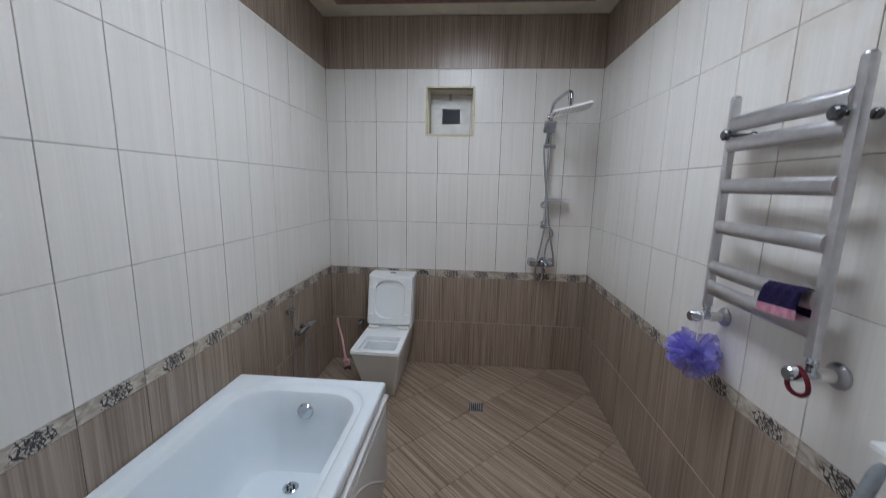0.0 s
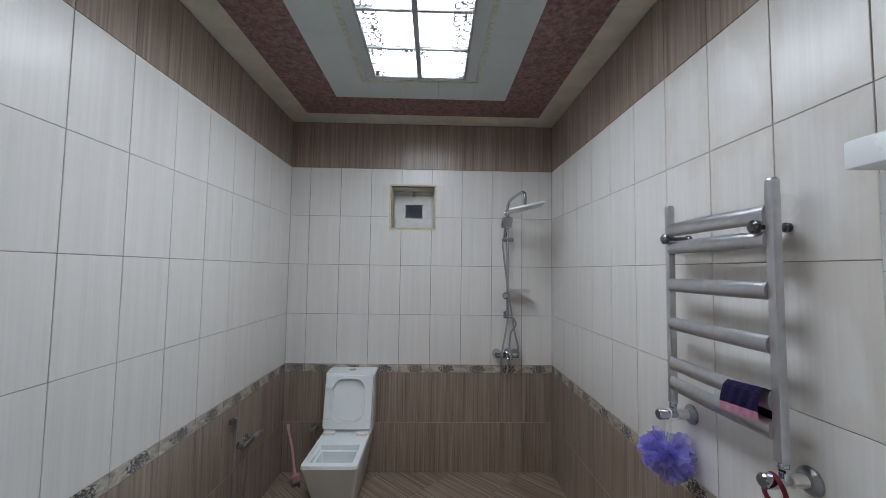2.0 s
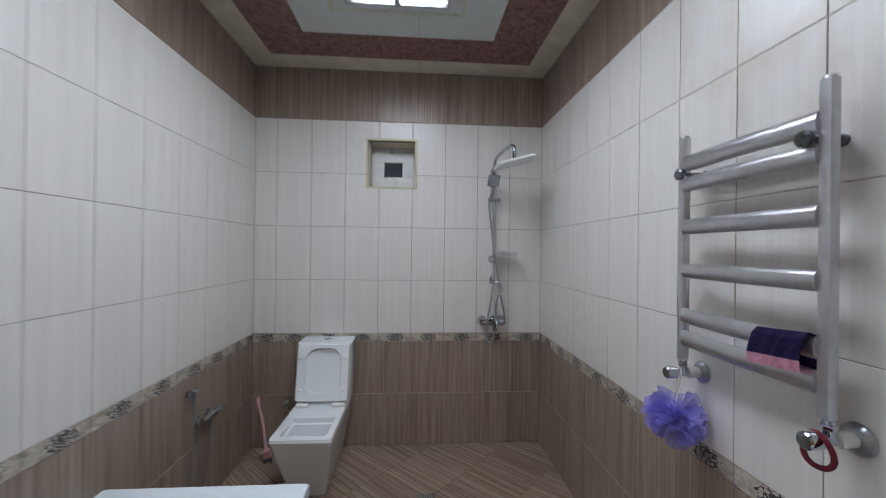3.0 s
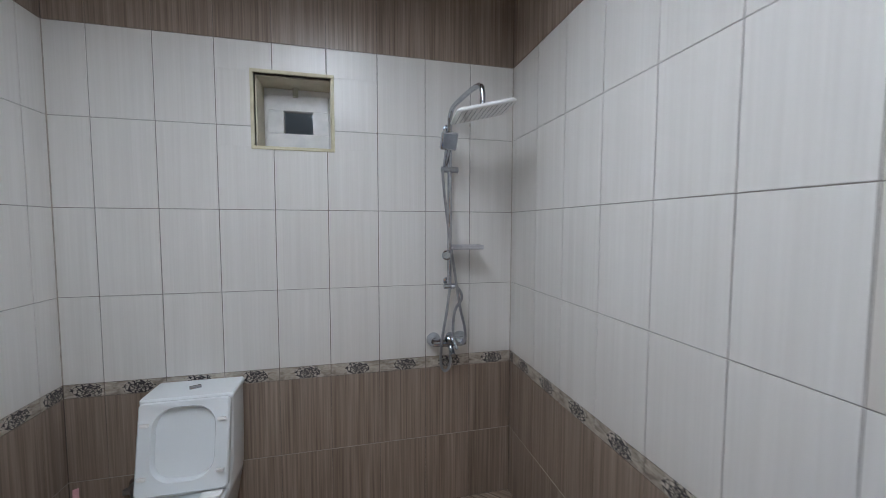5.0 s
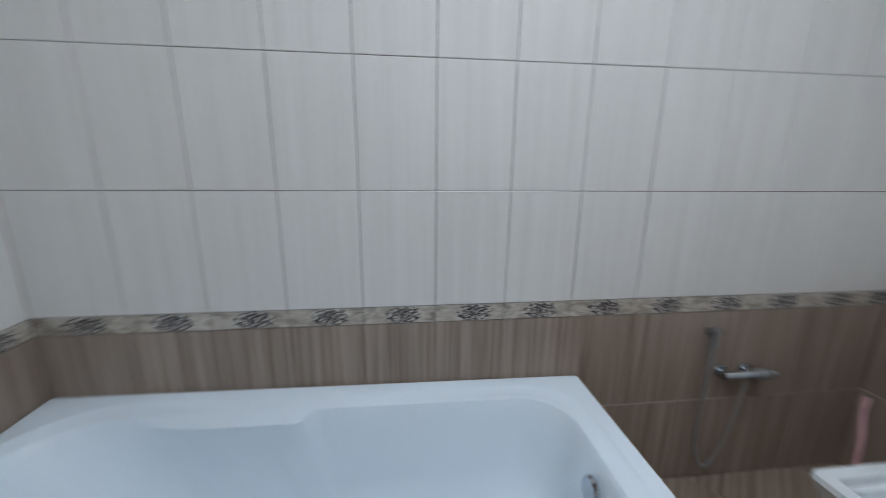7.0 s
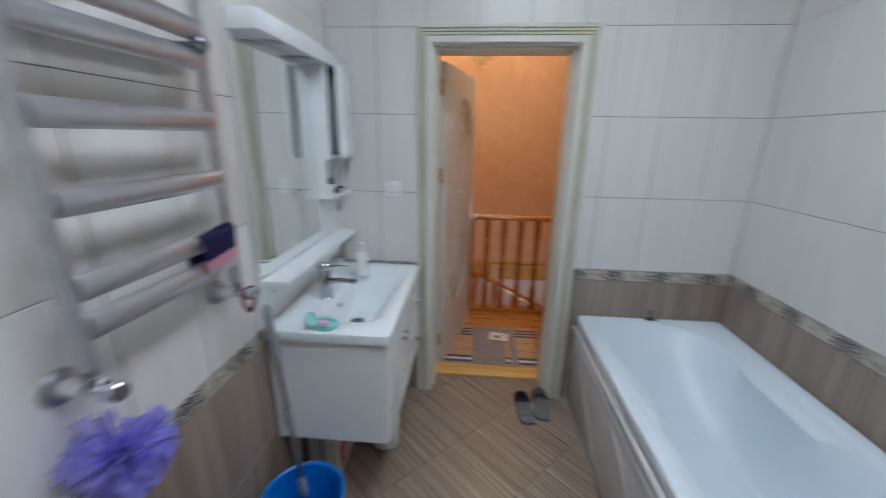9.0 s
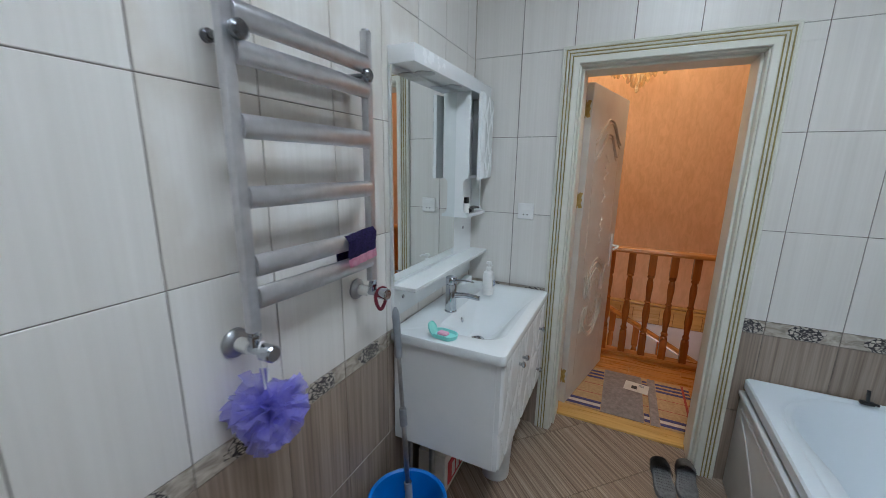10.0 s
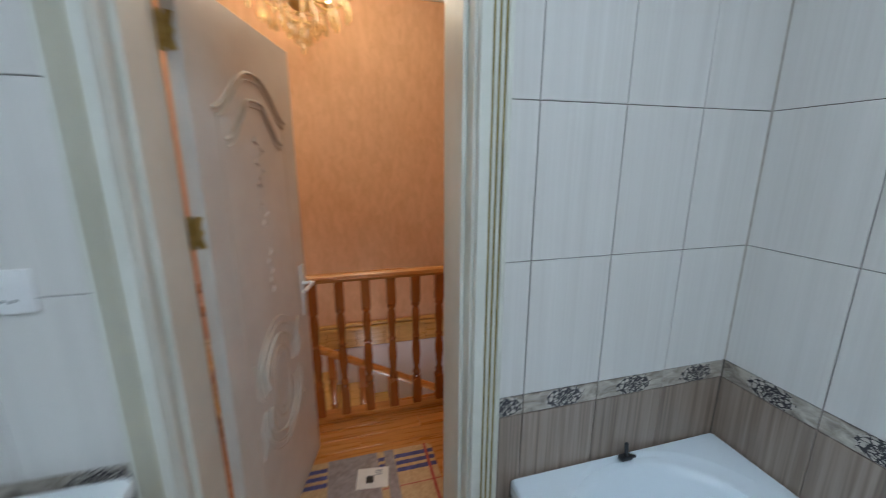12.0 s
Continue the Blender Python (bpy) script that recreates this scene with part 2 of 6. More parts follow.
def wood_material(name, dark, light, stretch, rough=0.25):
    m = mat(name, light, rough)
    n = Net(m)
    f = n.noise(n.coords(stretch, 5.0), 1.0, 5.0, 0.6, 0.6)
    g = n.noise(n.coords((2, 2, 2), 5.0), 1.0, 2.0)
    n.color(n.mix(n.math("MULTIPLY", g, 0.6), n.ramp(f, [(0.3, dark), (0.65, light)]), tuple(0.75 * a + 0.25 * b for a, b in zip(dark, light))))
    n.rough(f, rough * 0.8, rough * 1.5)
    return m


PINE_X = wood_material("honey_pine_boards", (0.38, 0.14, 0.025), (0.60, 0.26, 0.06), (2.5, 40, 40))
PINE_Z = wood_material("honey_pine_turned", (0.26, 0.075, 0.013), (0.43, 0.145, 0.03), (40, 40, 3), 0.16)
PINE_PALE = wood_material("pale_pine", (0.60, 0.34, 0.09), (0.78, 0.50, 0.17), (2.5, 40, 40))


def glass_material(name, tint, rough=0.02, clear=1.0):
    m = mat(name, tint, rough)
    m.node_tree.nodes["Principled BSDF"].inputs["Transmission Weight"].default_value = clear
    m.node_tree.nodes["Principled BSDF"].inputs["IOR"].default_value = 1.45
    return m


GLASS = glass_material("window_glass", (0.75, 0.78, 0.8))
CRYSTAL = glass_material("amber_crystal", (0.95, 0.74, 0.42), 0.05, 0.7)
MIRROR = mat("mirror_glass", (0.86, 0.89, 0.88), 0.01, 1.0)


def glow_material(name, color, strength):
    m = mat(name, color, 0.4)
    b = m.node_tree.nodes["Principled BSDF"]
    b.inputs["Emission Color"].default_value = (*color, 1)
    b.inputs["Emission Strength"].default_value = strength
    return m


PANE_GLOW = glow_material("lit_ceiling_pane", (0.89, 0.975, 1.08), PANEL_GLOW)
DUSK_GLOW = glow_material("dusk_outside", (0.75, 0.88, 1.0), 0.04)
BULB_GLOW = glow_material("warm_bulb", (1.0, 0.66, 0.3), 30.0)


def puff_material():
    m = mat("violet_mesh_sponge", (0.26, 0.22, 0.85), 0.6)
    n = Net(m)
    f = n.noise(n.coords((1, 1, 1)), 30, 3)
    n.color(n.ramp(f, [(0.3, (0.30, 0.28, 0.82)), (0.7, (0.56, 0.54, 0.97))]))
    b = n.b
    t = n.node("ShaderNodeBsdfTranslucent")
    t.inputs[0].default_value = (0.45, 0.42, 0.96, 1)
    c = n.node("ShaderNodeBsdfTransparent")
    a1, a2 = n.node("ShaderNodeMixShader"), n.node("ShaderNodeMixShader")
    a1.inputs[0].default_value, a2.inputs[0].default_value = 0.4, 0.5
    n.link(b.outputs[0], a1.inputs[1])
    n.link(t.outputs[0], a1.inputs[2])
    n.link(a1.outputs[0], a2.inputs[1])
    n.link(c.outputs[0], a2.inputs[2])
    n.link(a2.outputs[0], m.node_tree.nodes["Material Output"].inputs[0])
    return m


PUFF = puff_material()


# ---- building helpers ----
def to_mesh(name, bm, material, smooth=True):
    me = bpy.data.meshes.new(name)
    bmesh.ops.recalc_face_normals(bm, faces=bm.faces)
    bm.to_mesh(me)
    bm.free()
    for m in material if isinstance(material, (list, tuple)) else [material]:
        me.materials.append(m)
    if smooth:
        me.shade_smooth()
        me.set_sharp_from_angle(angle=radians(32))
    return me


def part(name, bm, material, parent=None, label="", smooth=True):
    ob = new(name, to_mesh(name, bm, material, smooth))
    if parent:
        ob.parent = parent
    if label:
        ob["label"] = label
    return ob


def thing(name, at, label, category, group="", turn=0.0):
    ob = new(name)
    ob.matrix_basis = pose(*at, 0, 0, turn)
    ob.empty_display_size = 0.05
    return tagged(ob, label, category, group)


def setting(name, bm, material, label, smooth=False):
    return tagged(part(name, bm, material, None, "", smooth), label, kind="structure")


def box(bm, x0, x1, y0, y1, z0, z1, bevel=0.0, seg=2, slot=0, m=None):
    r = bmesh.ops.create_cube(bm, size=1.0)
    vs = r["verts"]
    for v in vs:
        v.co = Vector(((x0 + x1) / 2 + v.co.x * (x1 - x0), (y0 + y1) / 2 + v.co.y * (y1 - y0), (z0 + z1) / 2 + v.co.z * (z1 - z0)))
    if bevel:
        edges = list({e for v in vs for e in v.link_edges})
        out = bmesh.ops.bevel(bm, geom=edges, offset=bevel, segments=seg, profile=0.5, affect="EDGES")
        vs = [v for v in out["verts"] if v.is_valid]
    if m is not None:
        bmesh.ops.transform(bm, matrix=m, verts=vs)
    if slot:
        for f in {f for v in vs for f in v.link_faces}:
            f.material_index = slot
    return bm


def fresh_box(*a, **k):
    return box(bmesh.new(), *a, **k)


def frame_of(way):
    way = Vector(way).normalized()
    side = way.cross(Vector((0, 0, 1)))
    if side.length < 1e-4:
        side = Vector((1, 0, 0))
    side.normalize()
    return side, side.cross(way).normalized()


def tube(bm, points, radius, n=10, caps=True, flat=1.0, closed=False):
    """A round tube along points; radius is one number or one for each point."""
    pts = [Vector(p) for p in points]
    k = len(pts)
    rad = radius if isinstance(radius, (list, tuple)) else [radius] * k
    rings = []
    side = None
    for i, p in enumerate(pts):
        a = pts[(i - 1) % k] if (i or closed) else p
        b = pts[(i + 1) % k] if (i < k - 1 or closed) else p
        way = (b - a).normalized()
        if side is None:
            side, up = frame_of(way)
        else:
            side = (side - way * side.dot(way)).normalized()
            up = side.cross(way).normalized()
        rings.append([bm.verts.new(p + side * (math.cos(2 * math.pi * j / n) * rad[i]) + up * (math.sin(2 * math.pi * j / n) * rad[i] * flat)) for j in range(n)])
    for i in range(k if closed else k - 1):
        q, w = rings[i], rings[(i + 1) % k]
        for j in range(n):
            bm.faces.new((q[j], q[(j + 1) % n], w[(j + 1) % n], w[j]))
    if caps and not closed:
        bm.faces.new(rings[0][::-1])
        bm.faces.new(rings[-1])
    return bm


def smooth_path(points, steps=8):
    """A Catmull-Rom curve through points."""
    p = [Vector(q) for q in points]
    p = [p[0] * 2 - p[1]] + p + [p[-1] * 2 - p[-2]]
    out = []
    for i in range(1, len(p) - 2):
        a, b, c, d = p[i - 1:i + 3]
        for s in range(steps):
            t = s / steps
            out.append(0.5 * ((2 * b) + (c - a) * t + (2 * a - 5 * b + 4 * c - d) * t * t + (3 * b - a - 3 * c + d) * t ** 3))
    return out + [p[-2]]


def lathe(bm, profile, n=24, at=(0, 0, 0), turn=None):
    """A turned body round z from (radius, height) pairs."""
    m = Matrix.Translation(at) @ (turn if turn is not None else Matrix())
    rings = [[bm.verts.new(m @ Vector((max(r, 1e-4) * math.cos(2 * math.pi * j / n), max(r, 1e-4) * math.sin(2 * math.pi * j / n), z))) for j in range(n)] for r, z in profile]
    for a, b in zip(rings, rings[1:]):
        for j in range(n):
            bm.faces.new((a[j], a[(j + 1) % n], b[(j + 1) % n], b[j]))
    bm.faces.new(rings[0][::-1])
    bm.faces.new(rings[-1])
    return bm


def rounded_loop(x0, x1, y0, y1, radii, z, n=7):
    """Corner-rounded rectangle as points; radii for the corners (x0,y0), (x1,y0), (x1,y1), (x0,y1)."""
    out = []
    for (cx, cy, sx, sy, start), r in zip(((x0, y0, 1, 1, 180), (x1, y0, -1, 1, 270), (x1, y1, -1, -1, 0), (x0, y1, 1, -1, 90)), radii):
        r = max(r, 1e-3)
        for i in range(n + 1):
            a = radians(start + 90 * i / n)
            out.append(Vector((cx + sx * r + r * math.cos(a), cy + sy * r + r * math.sin(a), z)))
    return out


def loft(bm, loops, close_first=False, close_last=False):
    rings = [[bm.verts.new(p) for p in loop] for loop in loops]
    k = len(rings[0])
    for a, b in zip(rings, rings[1:]):
        for j in range(k):
            bm.faces.new((a[j], a[(j + 1) % k], b[(j + 1) % k], b[j]))
    if close_first:
        bm.faces.new(rings[0][::-1])
    if close_last:
        bm.faces.new(rings[-1])
    return bm


def along_x(to):
    """Turns z to the given direction."""
    return Vector((0, 0, 1)).rotation_difference(Vector(to)).to_matrix().to_4x4()


def solid_loop(points, y0, y1):
    """A flat outline in x and z, given depth from y0 to y1."""
    bm = bmesh.new()
    a = [bm.verts.new((x, y0, z)) for x, z in points]
    b = [bm.verts.new((x, y1, z)) for x, z in points]
    k = len(points)
    bm.faces.new(a)
    bm.faces.new(b[::-1])
    for j in range(k):
        bm.faces.new((a[j], a[(j + 1) % k], b[(j + 1) % k], b[j]))
    return bm


# ---- structure: walls, floor, ceiling ----
def walls():
    T = 0.25
    g = 0.004
    w, h, z0, z1 = WIN[0], WIN[1], WIN[2], WIN[3]
    bm = bmesh.new()
    box(bm, XL - T, w, g, T, -0.1, CEIL)
    box(bm, h, XR + T, g, T, -0.1, CEIL)
    box(bm, w, h, g, T, -0.1, z0)
    box(bm, w, h, g, T, z1, CEIL)
    north = setting("wall_north", bm, GROUT, "tiled bathroom wall with a small window niche above toilet")
    west = setting("wall_west", fresh_box(XL - T, XL - g, YD - g, g, -0.1, CEIL), GROUT, "tiled bathroom wall beside the white bathtub")
    east = setting("wall_east", fresh_box(XR + g, XR + T, YD - g, g, -0.1, CEIL), GROUT, "tiled bathroom wall carrying towel radiator and mirror")
    a, b, top = DOOR
    bm = bmesh.new()
    box(bm, XL - T, a, YH, YD - g, -0.1, CEIL)
    box(bm, b, XR + T, YH, YD - g, -0.1, CEIL)
    box(bm, a, b, YH, YD - g, top, CEIL)
    south = setting("wall_south", bm, GROUT, "tiled bathroom wall with the open doorway")
    setting("wall_soffit", fresh_box(XL - T, XR + T, YH, T, CEIL + 0.03, CEIL + 0.12), PLASTER, "plain slab above the bathroom ceiling")
    return north, west, east, south


WALL_N, WALL_W, WALL_E, WALL_S = walls()


# ---- ceiling ----
def ceiling():
    bm = bmesh.new()
    x0, x1, y0, y1 = XL + 0.001, XR - 0.001, YD + 0.001, YF - 0.001
    box(bm, XL, XR, YD, YF, CEIL + 0.008, CEIL + 0.03, slot=3)
    bands = ((x0, x1, y0, y1, 0), (0.02, 1.85, -2.98, -0.198, 1), (0.325, 1.525, -2.68, -0.495, 2), (0.56, 1.30, -2.44, -0.745, None))
    for (a, b, c, d, s), (e, f, g, h, _), z in zip(bands, bands[1:], (CEIL, CEIL - 0.004, CEIL - 0.008)):
        for q in ((a, b, h, d), (a, b, c, g), (a, e, g, h), (f, b, g, h)):
            long_x = (q[1] - q[0]) > (q[3] - q[2])
            lo, hi = (q[0], q[1]) if long_x else (q[2], q[3])
            k = max(1, round((hi - lo) / 0.25))
            for i in range(k):
                u, v = lo + (hi - lo) * i / k + 0.0008, lo + (hi - lo) * (i + 1) / k - 0.0008
                r = (u, v, q[2], q[3]) if long_x else (q[0], q[1], u, v)
                box(bm, *r, z, CEIL + 0.012, slot=s)
    a, b, c, d, _ = bands[3]
    box(bm, a, b, c, d, CEIL - 0.007, CEIL + 0.012, slot=2)
    ob = setting("ceiling", bm, [CREAM_PANEL, MAUVE_PANEL, PALE_PANEL, GROUT], "panelled ceiling with cream, mauve and pale bands")
    return ob


ceiling()


def ceiling_light():
    x0, x1, y0, y1 = 0.645, 1.21, -2.345, -0.833
    z = CEIL - 0.008
    light = thing("ceiling_light", ((x0 + x1) / 2, (y0 + y1) / 2, z), "lit rectangular ceiling lamp with grey grid and scrollwork", "ceiling light")
    cx, cy = (x0 + x1) / 2, (y0 + y1) / 2
    hx, hy = (x1 - x0) / 2, (y1 - y0) / 2
    for k, (a, b, c, d) in enumerate(((-hx, hx, hy - 0.014, hy), (-hx, hx, -hy, -hy + 0.014), (-hx, -hx + 0.014, -hy, hy), (hx - 0.014, hx, -hy, hy), (-0.015, 0.015, -hy, hy))):
        part("frame_bar", fresh_box(a, b, c, d, -0.030 if k < 4 else -0.034, 0.0, 0.003, 1), LAMP_BAR, light)
    pitch = (y1 - y0) / 5
    for i in range(1, 5):
        y = -hy + pitch * i
        part("cross_bar", fresh_box(-hx, hx, y - 0.010, y + 0.010, -0.029, 0.0, 0.003, 1), LAMP_BAR, light)
    rng = random.Random(4)

    def scroll(bm, x, y, r, way):
        pts = []
        for i in range(15):
            t = i / 14
            a = way * (t * 4.6) + r * 300
            q = 1.6 * r * (1 - 0.72 * t)
            pts.append((x + q * math.cos(a), y + q * math.sin(a), -0.017))
        tube(bm, pts, 0.0052, 5, flat=0.35)

    for i in range(5):
        for s in (-1, 1):
            a, b = (-hx + 0.014, -0.012) if s < 0 else (0.012, hx - 0.014)
            c, d = -hy + pitch * i + 0.010, -hy + pitch * (i + 1) - 0.010
            pane = part("pane", fresh_box(a, b, c, d, -0.014, -0.006), PANE_GLOW, light, "glowing white pane")
            bm = bmesh.new()
            if i in (0, 4):
                for (px, py) in ((a if s < 0 else b, c if i == 0 else d), (a if s < 0 else b, d if i == 0 else c), (b if s < 0 else a, d if i == 0 else c)):
                    for k in range(9):
                        u, v = rng.random() ** 1.6 * 0.10, rng.random() ** 1.6 * 0.10
                        scroll(bm, px + (u if px == a else -u), py + (v if py == c else -v), 0.008 + 0.012 * rng.random(), rng.choice((-1, 1)))
                for k in range(9):
                    scroll(bm, (a if s < 0 else b) - s * 0.012, c + (d - c) * (k + 0.5) / 9, 0.010, rng.choice((-1, 1)))
            else:
                e = a if s < 0 else b
                for r in range(3):
                    for k in range(8):
                        scroll(bm, e - s * (0.014 + 0.026 * r), c + (d - c) * (k + 0.5) / 8, 0.011 + 0.004 * rng.random(), rng.choice((-1, 1)))
                x = e - s * 0.088
                box(bm, x - 0.0015, x + 0.0015, c, d, -0.017, -0.0145)
                x = e - s * 0.175
                box(bm, x - 0.0012, x + 0.0012, c, d, -0.017, -0.0145)
            tagged(part("scrollwork", bm, LIGHT_FRAME, pane, "dark grey scroll ornament"), kind="stuff")
    z2 = CEIL - 0.008
    bm = bmesh.new()
    for (a, b, c, d) in ((0.545, 1.315, -0.752, -0.722), (0.545, 1.315, -2.46, -2.43), (0.545, 0.575, -2.43, -0.752), (1.285, 1.315, -2.43, -0.752)):
        box(bm, a, b, c, d, z2 - 0.005, z2 + 0.002, 0.002, 1)
        n = max(3, int(((b - a) + (d - c)) / 0.04))
        for k in range(n):
            t = (k + 0.5) / n
            lathe(bm, [(0.012, 0), (0.009, -0.003), (0.001, -0.005)], 6, (a + (b - a) * t if b - a > d - c else (a + b) / 2, c + (d - c) * t if d - c > b - a else (c + d) / 2, z2 - 0.005))
    tagged(part("ceiling_moulding", bm, MOULD_PAINT), "yellowed ornamental moulding around the ceiling lamp", kind="structure")


ceiling_light()


# ---- window ----
def window():
    a, b, c, d = WIN
    win = tagged(new("window_1"), "small white plastic window in a cream-trimmed niche", kind="structure")
    e = 0.016
    for q in ((a - e, b + e, d, d + e), (a - e, b + e, c - e, c), (a - e, a, c, d), (b, b + e, c, d)):
        part("niche_trim", fresh_box(q[0], q[1], -0.006, 0.03, q[2], q[3], 0.002, 1), SILL_CREAM, win)
    for q in ((a, b, d - 0.006, d), (a, b, c, c + 0.006), (a, a + 0.006, c + 0.006, d - 0.006), (b - 0.006, b, c + 0.006, d - 0.006)):
        part("reveal", fresh_box(q[0], q[1], 0.03, 0.246, q[2], q[3]), REVEAL, win)
    a, b, c, d = a + 0.006, b - 0.006, c + 0.006, d - 0.006
    y0, y1 = 0.188, 0.243
    f = 0.016
    for q in ((a, b, d - f - 0.02, d), (a, b, c, c + f), (a, a + f, c + f, d - f - 0.02), (b - f, b, c + f, d - f - 0.02)):
        part("window_frame", fresh_box(q[0], q[1], y0, y1, q[2], q[3], 0.004, 2), WHITE_PVC, win)
    a, b, c, d = a + f, b - f, c + f, d - f - 0.02
    s = 0.083
    sash = part("sash", fresh_box(a, b, y0 - 0.014, y1 - 0.02, d - s, d, 0.002, 1), WHITE_PVC, win)
    for q in ((a, b, c, c + s), (a, a + s, c + s, d - s), (b - s, b, c + s, d - s)):
        part("sash_bar", fresh_box(q[0], q[1], y0 - 0.014, y1 - 0.02, q[2], q[3], 0.002, 1), WHITE_PVC, sash)
    pane = part("pane", fresh_box(a + s - 0.004, b - s + 0.004, y0 + 0.012, y0 + 0.018, c + s - 0.004, d - s + 0.004), GLASS, win, "small dark glass pane")
    pane.visible_shadow = False
    x = (a + b) / 2 - 0.012
    bm = fresh_box(x - 0.014, x + 0.014, y0 - 0.026, y0 - 0.012, d - 0.012, d + 0.045, 0.004, 2)
    tube(bm, [(x, y0 - 0.03, d + 0.03), (x, y0 - 0.05, d + 0.02), (x, y0 - 0.055, d - 0.02)], [0.008, 0.01, 0.007], 10)
    part("latch", bm, MOULD_PAINT, win, "yellowed plastic latch")
    # dirt left along the bottom joint
    bm = bmesh.new()
    for k in range(5):
        u = WIN[0] + 0.03 + k * 0.065
        box(bm, u, u + 0.035, 0.170, 0.186, WIN[2] + 0.0065, WIN[2] + 0.014)
    part("sealant", bm, BLACK, win, "dark crumbled sealant")
    setting("backdrop", fresh_box(0.2, 1.5, 0.6, 0.62, 1.5, 2.8), DUSK_GLOW, "dim grey dusk outside the small window")


window()


# ---- doorway ----
def doorway():
    a, b, top = DOOR
    door = tagged(new("door_frame"), "ivory door frame with gold-lined fluted casing", kind="structure")
    w = 0.082

    y = YD + 0.001
    o = 0.005

    def corners(u):
        return ((a + o - u, 0.0), (a + o - u, top - o + u), (b - o + u, top - o + u), (b - o + u, 0.0))

    def strip(name, leg, profile, material, parent, label=""):
        """One mitred length of the casing; profile is (from the opening, from the wall)."""
        rows = [[Vector((corners(u)[leg + e][0], y + d, corners(u)[leg + e][1])) for u, d in profile] for e in (0, 1)]
        return part(name, loft(bmesh.new(), rows, True, True), material, parent, label)

    for leg, name in enumerate(("casing", "casing_head", "casing")):
        body = [(0, 0), (0, 0.014), (0.003, 0.018), (0.027, 0.019), (0.030, 0.016)]
        for u in (0.030, 0.045, 0.060):
            body += [(u + 0.0005, 0.010), (u + 0.0055, 0.010), (u + 0.006, 0.015), (u + 0.009, 0.0185), (u + 0.013, 0.0185), (u + 0.0147, 0.015)]
        body += [(w - 0.002, 0.0175), (w, 0.014), (w, 0)]
        ob = strip(name, leg, body, TRIM_WHITE, door)
        for u in (0.030, 0.045, 0.060):
            strip("gold_line", leg, [(u + 0.0008, 0.0105), (u + 0.0008, 0.0155), (u + 0.0054, 0.0155), (u + 0.0054, 0.0105)], GOLD_LINE, ob, "thin dull gold line")
    for q in ((a, a + 0.012, 0, top - 0.012), (b - 0.012, b, 0, top - 0.012)):
        part("jamb", fresh_box(q[0], q[1], YH - 0.01, YD, q[2], q[3], 0.003, 1), TRIM_WHITE, door)
    part("jamb_head", fresh_box(a, b, YH - 0.01, YD, top - 0.012, top, 0.003, 1), TRIM_WHITE, door)
    part("stop", fresh_box(a + 0.012, a + 0.024, YH + 0.05, YH + 0.20, 0, top - 0.012, 0.003, 1), TRIM_WHITE, door)
    part("stop", fresh_box(b - 0.024, b - 0.012, YH + 0.05, YH + 0.20, 0, top - 0.012, 0.003, 1), TRIM_WHITE, door)
    part("stop", fresh_box(a + 0.024, b - 0.024, YH + 0.05, YH + 0.20, top - 0.024, top - 0.012, 0.003, 1), TRIM_WHITE, door)
    part("threshold", fresh_box(a + 0.012, b - 0.012, -3.455, -3.33, -0.02, 0.014, 0.004, 2), PINE_PALE, door, "pale varnished wooden threshold")


doorway()


